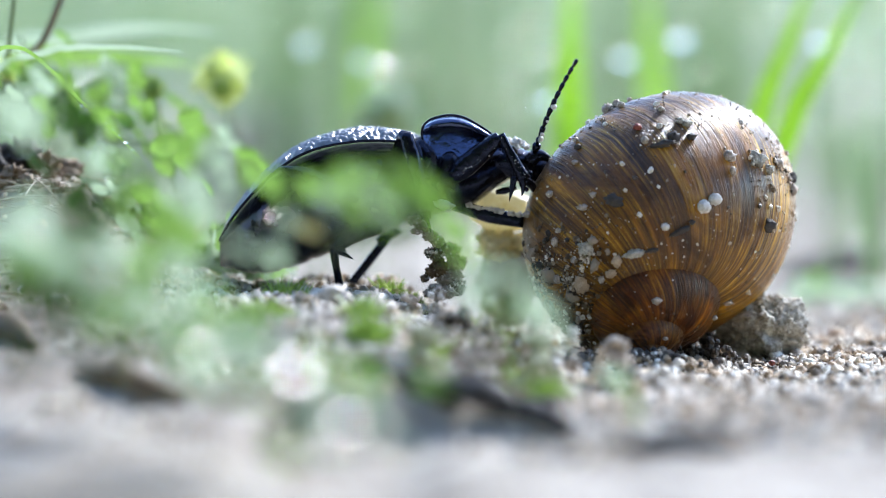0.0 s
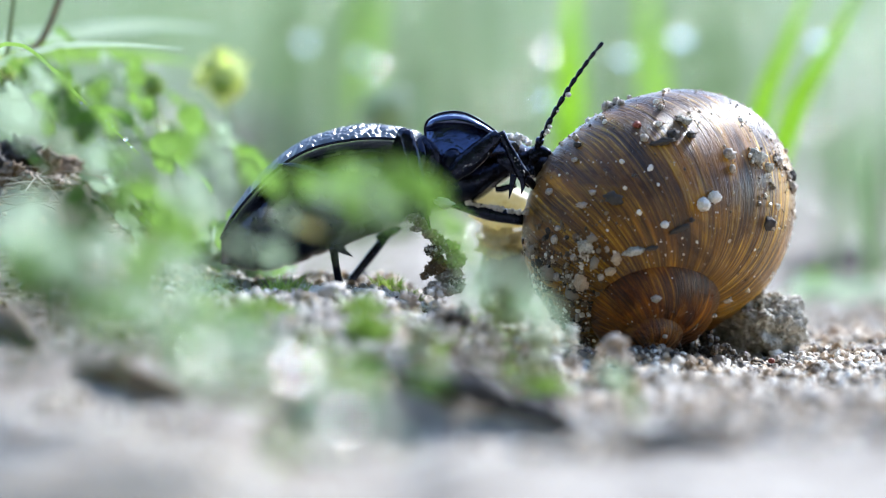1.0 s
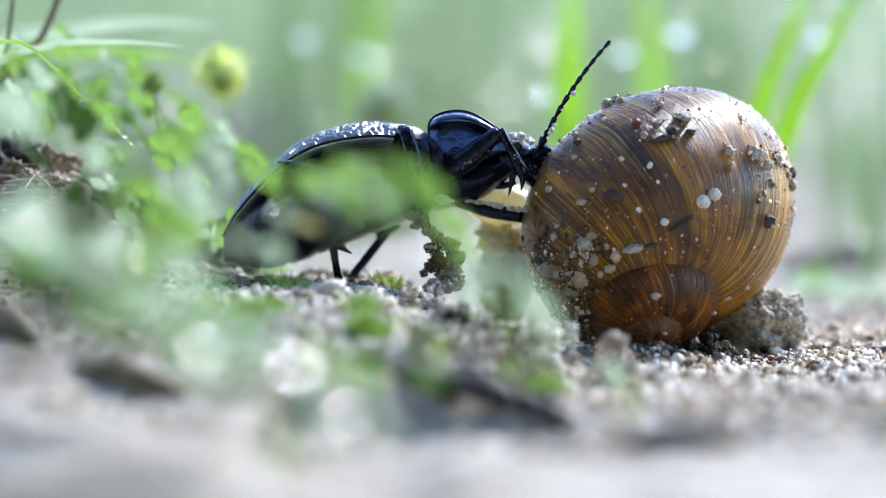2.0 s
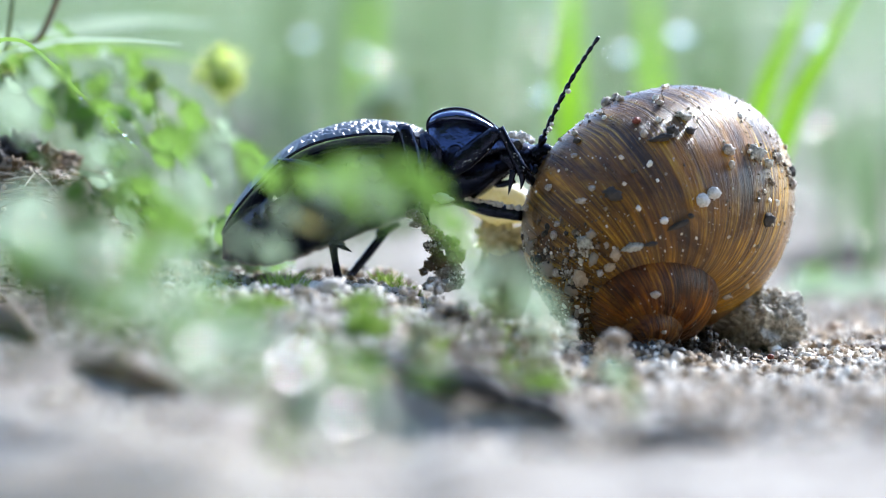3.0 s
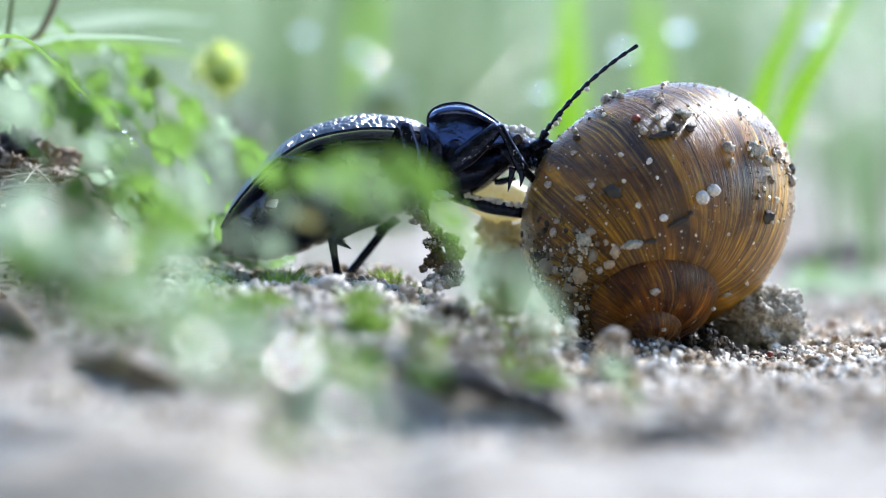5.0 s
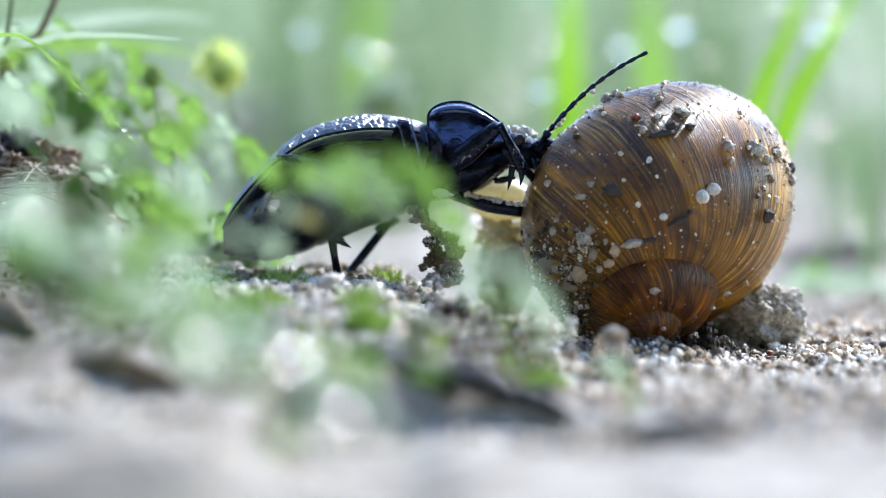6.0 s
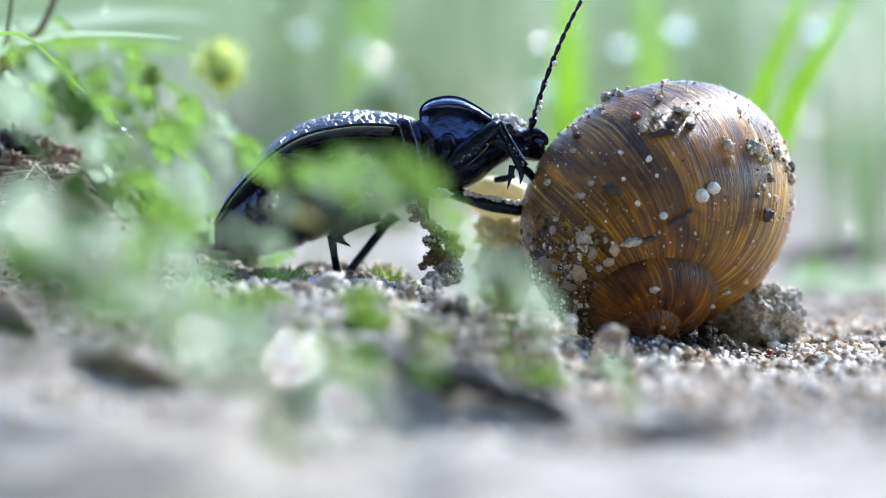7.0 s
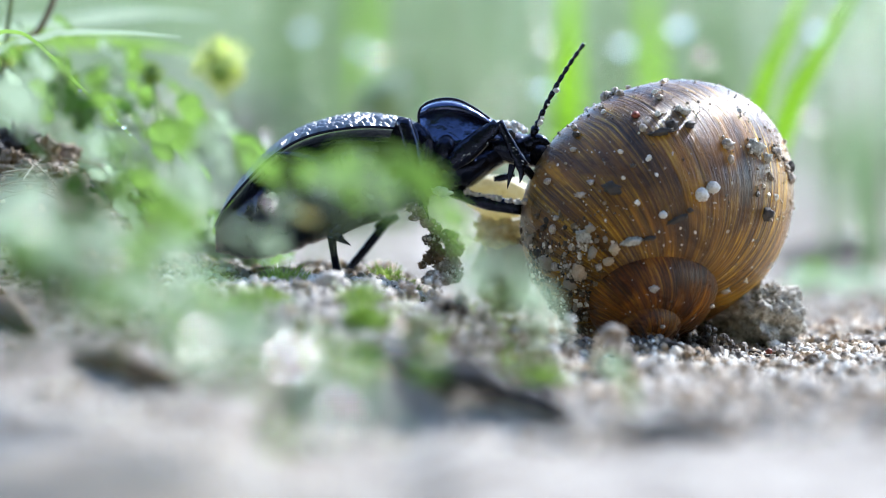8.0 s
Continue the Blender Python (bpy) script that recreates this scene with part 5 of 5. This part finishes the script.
def damp_shade_soil():
    """Dark crumbs round the foot of shell and stone: damp soil plus painted contact shade."""
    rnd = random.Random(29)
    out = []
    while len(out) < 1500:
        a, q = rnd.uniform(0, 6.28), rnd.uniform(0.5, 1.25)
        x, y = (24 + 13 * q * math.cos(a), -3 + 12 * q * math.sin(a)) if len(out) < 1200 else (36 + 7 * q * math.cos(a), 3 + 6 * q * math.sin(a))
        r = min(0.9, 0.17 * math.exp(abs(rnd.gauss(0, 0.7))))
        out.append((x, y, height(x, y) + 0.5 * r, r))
    return grains("damp_shade_soil", out, M_DAMP_SHADE, "dark soil crumbs round the shell's foot, damp with painted contact shade", "soil crumbs")


damp_shade_soil()


def litter():
    rnd = random.Random(14)
    for k in range(70):
        x, y = rnd.uniform(-60, -38), (rnd.uniform(-8, 34) if k < 20 else rnd.uniform(-40, 6))
        L = rnd.uniform(4, 12)
        a = rnd.gauss(0.1, 0.5)
        p = Vector((x, y, height(x, y) + rnd.uniform(0.2, 1.2)))
        d = Vector((math.cos(a), math.sin(a) * 0.6, rnd.uniform(-0.1, 0.15))) * L
        bm = bmesh.new()
        tube(bm, curve([-d / 2, Vector((0, 0, rnd.uniform(0, 0.6))), d / 2], 4), rnd.uniform(0.05, 0.12), 6)
        ob = part("straw", bm, M_STRAW)
        ob.location = p * MM
        tagged(ob, "dry pale grass stalk lying on the soil", "straw", "dry stalks")


litter()


def straw(a, b, r):
    bm = bmesh.new()
    a, b = Vector(a), Vector(b)
    c = (a + b) / 2
    tube(bm, [p - c for p in curve([a, c + Vector((0, 0, 0.3)), b], 5)], [0.55 * r * (1 - 0.05 * k) for k in range(11)], 7)
    ob = part("straw", bm, M_STRAW)
    ob.location = c * MM
    tagged(ob, "dry pale grass stalk lying on the soil", "straw", "dry stalks")


for a, b, r in (((-52.14, -3.0, 19.13), (-45.10, -1.0, 19.57), 0.26), ((-51.46, 0.0, 20.45), (-46.35, 2.0, 20.62), 0.3), ((-48.14, 2.0, 21.69), (-44.40, 0.0, 18.07), 0.22), ((-49.65, -3.0, 18.41), (-44.48, -2.0, 18.56), 0.2),
                ((-52.86, 4.0, 21.34), (-48.02, 2.0, 19.96), 0.3), ((-48.95, -2.0, 19.61), (-47.20, 4.0, 22.00), 0.2), ((-47.55, -3.0, 18.67), (-43.66, -4.0, 16.95), 0.18), ((-51.39, -4.0, 17.61), (-46.89, -3.0, 18.21), 0.2)):
    straw(a, b, r)


def twig_and_shade(at0, at1, r, label, mat=None):
    bm = bmesh.new()
    a, b = Vector(at0), Vector(at1)
    a.z, b.z = height(a.x, a.y) + r * 0.3, height(b.x, b.y) + r * 0.3
    mid = (a + b) / 2 + Vector((0, 0, r * 0.5))
    tube(bm, [p - a for p in curve([a, mid, b], 6)], [r * (0.12 + 0.88 * math.sin(0.2 + k * 0.225)) * (1 + 0.5 * noise.noise(Vector((k * 0.9, a.x, 2.0)))) for k in range(13)], 8)
    ob = part("twig", bm, mat or M_TWIG)
    ob.location = a * MM
    return tagged(ob, label, "twig", "dark twigs on the soil")


twig_and_shade((16.6, -92.0, 0.38), (27.6, -101.0, -0.82), 1.3, "short dark rotten twig on pale soil")
# These dark pieces stand in for the shade under the bank.
twig_and_shade((-8.32, -64.0, 4.79), (0.91, -70.0, 3.48), 1.3, "short dark piece standing in for shade under the bank")
twig_and_shade((-1.95, -68.0, 4.22), (8.24, -74.0, 2.48), 1.6, "short dark piece standing in for shade under the bank")
twig_and_shade((4.90, -70.0, 3.02), (12.64, -78.0, 0.84), 1.3, "short dark piece standing in for shade under the bank")
# Brown pieces that stand in for soft dark hollows below the plants.
twig_and_shade((-37.94, -62.0, 4.38), (-26.44, -72.0, 2.51), 1.4, "thick brown piece standing in for a dark hollow below the plants", M_BROWN_STEM)
twig_and_shade((-50.17, -40.0, 8.27), (-42.73, -54.0, 6.76), 1.8, "thick brown piece standing in for a dark hollow below the plants", M_BROWN_STEM)


def far_litter():
    """Dark humps of old leaves on the ground behind the beetle."""
    rnd = random.Random(31)
    for k in range(20):
        d = rnd.uniform(320, 640) if k % 3 else rnd.uniform(60, 420)
        x = (rnd.uniform(-48, 2) if k % 3 else rnd.uniform(-60, -36)) * (1 + d / 600)
        bm = bmesh.new()
        g = 1 + d / 260
        blob(bm, (0, 0, 0), (rnd.uniform(3, 8) * g, rnd.uniform(2, 5) * g, rnd.uniform(2, 8) * g), 3, 0.4, 1.0, k)
        ob = part("litter_clump", bm, rnd.choice([M_STONE, M_STRAW, M_CRUMB, M_STRAW]))
        ob.location = Vector((x, d, height(x, d))) * MM
        tagged(ob, "dark clump of old leaves on the soil", "litter", "dark litter")


far_litter()


def bank_litter():
    """Dark crumbs and old leaves on the hump among the dry stalks."""
    rnd = random.Random(9)
    for k in range(22):
        x, y = rnd.uniform(-60, -36), rnd.uniform(10, 46)
        bm = bmesh.new()
        blob(bm, (0, 0, 0), (rnd.uniform(1.2, 3.2), rnd.uniform(1, 2.4), rnd.uniform(0.8, 2.4)), 3, 0.45, 1.2, k + 50)
        ob = part("litter_clump", bm, rnd.choice([M_BROWN_STEM, M_TWIG, M_STRAW]))
        ob.location = Vector((x, y, height(x, y) + 0.4)) * MM
        tagged(ob, "dark brown clump of old leaves on the bank", "litter", "dark litter")


bank_litter()
for k, (at, r) in enumerate((((-50.98, 12.0, 23.57), 2.3), ((-47.42, 10.0, 22.77), 1.7), ((-51.33, 6.0, 21.52), 1.5), ((-49.71, 20.0, 24.10), 2.0), ((-45.61, 14.0, 23.09), 1.6), ((-48.86, 4.0, 21.34), 1.2), ((-53.48, 10.0, 23.10), 2.0), ((-45.80, 4.0, 21.34), 1.0))):
    bm = bmesh.new()
    blob(bm, (0, 0, 0), (r * 1.2, r * 0.8, r), 4, 0.6, 1.4, k + 400, (0.3 * k, 0.4, k))
    ob = part("litter_clump", bm, M_BROWN_STEM if k % 3 else M_TWIG)
    ob.location = Vector((at[0], at[1], height(at[0], at[1]) + 0.55 * r)) * MM
    tagged(ob, "dark brown clump of rotten leaves on the bank", "litter", "dark litter")


def mound(px, rx, rz, k, mat):
    """A soil mound with litter, rising from the ground well behind the beetle."""
    x, y, _ = px
    bm = bmesh.new()
    blob(bm, (0, 0, 0), (rx * 1.6, rx * 0.8, rz * 0.42), 4, 0.35, 1.1, k)
    ob = part("soil_mound", bm, mat)
    ob.location = Vector((x, y, height(x, y))) * MM
    tagged(ob, "dark brown soil mound with old leaves", "mound", "soil mounds")


for k, (at, rx, rz, mat) in enumerate((((-25.43, 360.0, 17.67), 11, 25, M_CRUMB), ((-16.73, 380.0, 15.35), 9, 24, M_STONE), ((-33.31, 330.0, 15.81), 9, 22, M_CRUMB), ((-40.18, 360.0, 19.38), 8, 25, M_STRAW),
                                       ((-48.52, 310.0, 24.47), 6, 27, M_STONE), ((-7.60, 400.0, 14.73), 10, 22, M_CRUMB), ((-18.43, 470.0, 17.05), 12, 30, M_STONE),
                                       ((-20.16, 330.0, 18.00), 9, 29, M_CRUMB), ((-30.18, 350.0, 18.53), 10, 31, M_CRUMB), ((-9.09, 320.0, 16.45), 7, 24, M_CRUMB), ((-36.04, 330.0, 19.64), 8, 28, M_CRUMB), ((-14.86, 340.0, 16.59), 8, 28, M_STRAW))):
    mound(at, rx, rz, k + 70, mat)
twig_and_shade((50.39, 150.0, -0.48), (73.53, 165.0, 0.81), 2.4, "dark twig lying on pale ground behind the shell")
plant("pale flat green leaves on the ground behind", (55.63, 104.0, -0.48), [
    ((50.49, 100.0, 0.44), 5.0, "p"), ((55.26, 100.0, -0.19), 5.5, "p"), ((60.62, 102.0, -0.74), 5.0, "p"), ((53.75, 110.0, 1.12), 4.0, "g"), ((59.59, 112.0, 0.57), 4.5, "p")], 51)


for k, (x, y, r, mat) in enumerate(((33.6, -61.1, 1.1, M_TWIG), (39.1, -65.3, 1.2, M_CRUMB), (39.0, -46.2, 0.9, M_FLAKE), (33.4, -31.5, 1.0, M_CRUMB), (45.6, -22.5, 0.8, M_FLAKE), (50.5, 3.8, 1.0, M_PEBBLE), (47.8, 20.2, 1.1, M_FLAKE), (44.3, -46.2, 0.8, M_TWIG), (30.1, -46.2, 0.8, M_PEBBLE), (39.0, -22.5, 0.9, M_PEBBLE), (28.9, -22.5, 0.9, M_WHITE), (35.3, -11.5, 0.7, M_WHITE), (43.2, -11.5, 0.7, M_WHITE), (34.1, -76.2, 0.9, M_FLAKE))):
    stone("pebble", (x, y, height(x, y) + 0.3 * r), (r, r * 0.8, r * 0.7), mat, "small rounded pebble lying on the sand", "pebble", 700 + k, 0.35, 1.0, 3, "pebbles on the sand")


# bits stuck to the shell
def stuck(name, at, size, mat, label, category, seed, turn=(0, 0, 0), rough=0.5):
    bm = bmesh.new()
    blob(bm, (0, 0, 0), [v * 0.75 for v in size], 3, rough, 1.5, seed, turn)
    ob = part(name, bm, mat)
    ob.location = Vector(at) * MM
    return tagged(ob, label, category, "bits stuck to the shell")


def on_shell(name, theta, beta, size, mat, label, category, seed, turn=0.0, rough=0.5):
    stuck(name, shell_point(theta, beta, 0.18), size, mat, label, category, seed, (0, radians(turn), 0), 0.28 if mat is M_WHITE else rough)


PALE_BIT, DARK_BIT = "small pale pebble stuck to the shell", "dark bit of bark stuck to the shell"
on_shell("pebble", -0.407, 0.621, (1.05, 0.75, 0.95), M_WHITE, "white pebble stuck to the shell", "pebble", 1)
on_shell("pebble", -0.420, 0.693, (1.05, 0.75, 1.0), M_WHITE, "white pebble stuck to the shell", "pebble", 2)
on_shell("pebble", -0.470, 0.867, (0.62, 0.5, 0.58), M_WHITE, "white pebble stuck to the shell", "pebble", 3)
for k, (th, be, a, b, c) in enumerate(((-0.496, 0.118, 0.6, 0.45, 0.6), (-0.474, -0.241, 0.5, 0.4, 0.4), (-0.581, -0.261, 0.5, 0.35, 0.4), (-0.398, 0.252, 0.95, 0.6, 0.9),
                                       (-0.391, 0.365, 0.5, 0.4, 0.7), (-0.321, 0.108, 0.7, 0.5, 0.7), (-0.278, 0.159, 0.7, 0.5, 0.8), (-0.542, -0.743, 0.8, 0.7, 0.9),
                                       (-0.527, -0.764, 0.6, 0.5, 0.75), (-0.520, -0.579, 0.5, 0.4, 0.5), (-0.684, 0.806, 0.6, 0.5, 0.7), (-1.471, 0.888, 0.7, 0.4, 0.5))):
    on_shell("pebble", th, be, (a, b, c), M_PEBBLE, PALE_BIT, "pebble", 40 + k)
for k, (th, be, a, b, c) in enumerate(((-0.225, 1.185, 0.7, 0.35, 0.4), (-1.230, 0.621, 0.42, 0.35, 0.35), (-0.627, 0.170, 0.6, 0.4, 0.5), (-0.584, 0.488, 0.85, 0.4, 0.45),
                                       (-0.566, 0.436, 0.5, 0.35, 0.4), (-0.582, 0.067, 0.5, 0.35, 0.35), (-0.684, 0.047, 0.5, 0.45, 0.5), (-0.632, 0.518, 0.45, 0.35, 0.4),
                                       (-0.645, 0.570, 0.5, 0.4, 0.7), (-0.606, 1.134, 0.45, 0.35, 0.55), (-0.632, 0.826, 0.45, 0.35, 0.45), (-2.379, 0.949, 0.38, 0.3, 0.3))):
    on_shell("pebble", th, be, (a, b, c), M_PEBBLE, PALE_BIT, "pebble", 60 + k)
for k, (th, be, a, b, c, turn) in enumerate(((-0.446, 0.908, 1.7, 0.4, 0.42, -25), (-0.477, 0.180, 1.9, 0.5, 0.5, -12), (-0.464, 0.129, 1.0, 0.6, 0.95, -50), (-0.444, 0.129, 0.7, 0.5, 0.6, 0),
                                             (-0.540, 0.570, 1.35, 0.5, 0.85, 20), (-0.577, -0.097, 0.6, 0.4, 0.45, 0), (-0.286, 0.088, 0.7, 0.5, 0.9, 0), (-0.310, 0.611, 1.05, 0.5, 0.9, -40),
                                             (-0.490, 1.062, 1.1, 0.3, 0.34, -8), (-0.697, 0.559, 0.7, 0.4, 0.6, 0), (-0.431, 0.826, 0.45, 0.3, 0.35, 0))):
    on_shell("bark_bit", th, be, (a, b, c), M_TWIG, DARK_BIT, "bark", 80 + k, turn)
for k, (th, be, a, b, c, turn) in enumerate(((-0.361, 0.200, 1.35, 0.8, 1.2, 20), (-0.339, 0.221, 0.8, 0.5, 0.7, 0), (-0.448, 0.005, 0.7, 0.5, 0.6, 0), (-0.455, -0.036, 0.6, 0.4, 0.45, 0),
                                             (-0.601, 0.826, 1.3, 0.55, 0.95, 15), (-0.522, 1.052, 1.6, 0.4, 0.6, -10))):
    on_shell("soil_crumb", th, be, (a, b, c), M_STONE, "grey crumb of soil stuck to the shell", "soil crumb", 100 + k, turn)
for k, (th, be, a, b, c, turn) in enumerate(((-0.691, 0.713, 1.3, 0.5, 1.1, 0), (-0.586, 0.795, 0.8, 0.4, 0.6, 0), (-0.691, 1.021, 1.1, 0.4, 0.7, 20), (-0.601, 0.990, 0.6, 0.4, 1.0, 20), (-0.699, 0.385, 0.7, 0.4, 0.7, 0))):
    on_shell("soil_crumb", th, be, (a, b, c), M_CRUMB, "brown crumb of soil stuck to the shell", "soil crumb", 120 + k, turn)
for k, (th, be, a, c, turn) in enumerate(((-0.649, 1.031, 1.1, 1.5, 12), (-0.579, 1.144, 0.85, 0.6, -30), (-0.558, 1.062, 0.7, 0.85, 0))):
    on_shell("flake", th, be, (a, 0.35, c), M_FLAKE, "tan angular flake stuck to the shell", "flake", 140 + k, turn)
on_shell("red_grain", -0.503, -0.036, (0.65, 0.45, 0.5), M_RED, "dark red grain stuck to the shell", "grain", 33, 10)
stuck("red_grain", (37.9, -6.0, 0.2), (0.45, 0.4, 0.5), M_RED, "dark red grain on the sand", "grain", 34)
for k, (th, be, n, spread_r) in enumerate(((-0.361, 0.200, 46, 1.0), (-0.321, 0.100, 40, 0.9), (-0.286, 0.120, 46, 1.0), (-0.535, -0.740, 40, 0.75), (-0.670, 0.900, 60, 1.5), (-0.700, 0.620, 50, 1.2), (-0.620, 0.900, 46, 1.3))):
    rnd = random.Random(k)
    pl = []
    for j in range(n):
        q = shell_point(th + rnd.gauss(0, spread_r * 0.007), be + rnd.gauss(0, spread_r * 0.035), rnd.uniform(0, 0.25))
        pl.append((*q, rnd.uniform(0.08, 0.3)))
    grains("grit_clump", pl, M_GRIT if k != 4 else M_CRUMB, "clump of damp grit stuck to the shell", "grit")


stuck("leaf_scrap", (-0.07, -6.5, 18.74), (1.5, 0.4, 0.7), M_WHITE_LEAF, "pale scrap of leaf caught at the beetle's leg", "leaf scrap", 41, (0, 0.2, 0))


# dew
def drop(at, r):
    bm = bmesh.new()
    bmesh.ops.create_uvsphere(bm, u_segments=20, v_segments=12, radius=r)
    for v in bm.verts:
        v.co.z *= 0.85
    ob = part("water_drop", bm, M_DROP)
    ob.location = Vector(at) * MM
    return tagged(ob, "clear round water drop on a leaf", "water drop", "water drops")


for k, (p, r) in enumerate([((14.40, 120.0, 27.90), 1.2), ((35.52, 140.0, 36.54), 1.5), ((27.51, 150.0, 33.62), 1.4), ((55.32, 130.0, 35.97), 1.2),
                            ((-12.53, 160.0, 33.04), 1.0), ((-21.23, 160.0, 35.65), 1.2)]):
    drop(p, r)
    q = Vector(p)
    grass_thing("thin grass blade with a drop at its tip", [(q.x + 2, q.y + 2, 0), (q.x + 1.5, q.y + 1.2, q.z * 0.6), (q.x, q.y + 0.4, q.z - r * 0.5)], 0.8, M_FARGRASS)
for k in range(9):
    u = k / 8
    p = Vector((-41.63, -8.6, 30.43)).lerp(Vector((-35.81, -8.6, 25.37)), u) + Vector((0, 0, 2.0 * u * (1 - u)))
    drop(p, (0.22, 0.14, 0.3, 0.17, 0.24)[k % 5])


# ---- movement ----
def motions():
    # body: seconds, shift along x, shift up, in millimetres
    body = [(0.0, -0.40, -0.69), (0.5, -0.40, -0.72), (1.0, -0.20, -0.72), (1.5, 0.20, -0.79), (1.7, 0.20, -0.79), (3.0, 0.0, -0.71), (3.5, 0.0, -0.72), (4.0, 0.20, -0.37),
            (4.3, 0.05, -0.05), (4.5, 0.0, 0.0), (4.7, 0.0, -0.2), (6.0, 0.20, -0.60), (6.5, 0.53, -0.40), (6.6, 0.5, -0.40), (6.8, -0.7, -0.2), (7.0, -0.79, -0.26), (7.5, -0.66, -0.5), (8.0, -0.66, -0.69)]
    walk(BEETLE, [(t, pose(x * MM, 0, z * MM)) for t, x, z in body])
    for ob in LEGS:
        walk(ob, [(t, pose(-x * MM, 0, -z * MM)) for t, x, z in body])
    # front of the body against its rear
    walk(PRONOTUM, [(t, pose(x * MM, 0, z * MM)) for t, x, z in (
        (0.0, -0.46, 0.16), (0.5, -0.3, 0.25), (1.0, -0.26, 0.29), (1.5, -0.2, 0.2), (3.0, -0.13, 0.18), (3.5, 0.0, 0.11), (4.0, -0.1, -0.14), (4.5, 0.0, 0.0),
        (6.0, -0.2, 0.38), (6.5, -0.07, 0.1), (6.8, -0.1, 0.4), (7.0, -0.07, 0.49), (7.5, -0.2, 0.5), (8.0, -0.4, 0.55))])
    base = [(0.0, -0.85, -0.72), (0.5, -0.85, -0.62), (1.0, -0.6, -0.52), (1.5, -0.2, -0.66), (3.0, -0.13, -0.8), (3.5, 0.0, -0.81), (4.0, 0.05, -0.8),
            (4.2, 0.2, -0.7), (4.3, 0.2, 0.1), (4.5, 0.0, 0.0), (4.7, -0.1, -0.2), (6.0, 0.2, -0.6), (6.5, 0.33, -0.89), (6.6, 0.25, -0.8), (6.8, -0.7, 0.5), (7.0, -1.12, 0.63), (7.5, -1.1, 0.15), (8.0, -0.9, -0.28)]

    def at(table, t):
        ts = [r[0] for r in table]
        return Vector((np.interp(t, ts, [r[1] for r in table]), 0, np.interp(t, ts, [r[2] for r in table])))

    walk(HEAD, [(t, pose(*((NECK + at(base, t) - at(body, t)) * MM), 0, 1.2 * (z + 0.4), 0)) for t, x, z in base])
    # antenna: seconds, tip from base along x and up
    early = [(0.0, 4.6, 10.95), (0.4, 5.2, 11.2), (0.5, 5.2, 11.4), (0.6, 6.2, 12.2), (0.8, 7.1, 12.4), (1.0, 7.4, 12.4), (1.2, 7.9, 12.5), (1.7, 8.4, 12.6), (2.3, 6.8, 12.2), (2.8, 5.8, 12.0),
             (3.1, 7.2, 13.0), (3.3, 8.5, 12.5), (3.6, 9.2, 12.6), (3.8, 10.6, 11.9), (4.0, 11.9, 10.8), (4.2, 13.5, 9.0)]
    late = [(4.3, 11.2, 12.6), (4.4, 12.1, 12.2), (4.5, 11.9, 12.1), (4.7, 11.0, 11.4), (5.2, 11.2, 11.0), (5.8, 11.6, 10.0), (6.0, 12.0, 10.4), (6.1, 12.1, 9.0), (6.3, 12.0, 8.4), (6.5, 13.4, 7.4), (6.6, 12.8, 7.0),
            (6.7, 6.0, 15.0), (6.8, 5.5, 15.4), (7.0, 5.7, 15.0), (7.2, 6.2, 13.9), (7.5, 5.2, 13.1), (7.8, 5.45, 11.4), (8.0, 5.6, 10.9)]
    total = sum(SEG)
    poses = [[] for _ in SEG]
    for t, dx, dz in early + late:
        reach = math.hypot(dx, dz)
        elev = math.degrees(math.atan2(dz, dx))
        bow = np.interp(elev, [28, 45, 60, 90], [46, 26, 16, 14])
        full = total * math.sin(radians(bow / 2)) / radians(bow / 2)
        out = math.acos(min(1, reach / full))
        p = BASE + at(base, t) - at(body, t)
        for k, s in enumerate(SEG):
            e = radians(elev + bow * (0.5 - (k + 0.5) / len(SEG)))
            d = Vector((math.cos(e) * math.cos(out), -math.sin(out), math.sin(e) * math.cos(out)))
            m = d.to_track_quat("Z", "Y").to_matrix().to_4x4()
            poses[k].append((t, Matrix.Translation(p * MM) @ m))
            p = p + d * s
    walk(ANTENNA, poses[0])
    for k, ob in enumerate(SEGS):
        walk(ob, [(t, a.inverted() @ m) for (t, a), (_, m) in zip(poses[0], poses[k + 1])])
    for g in GRITS:
        k = int(g["rides"])
        walk(g, [(t, a.inverted() @ m) for (t, a), (_, m) in zip(poses[0], poses[k + 1])])


motions()
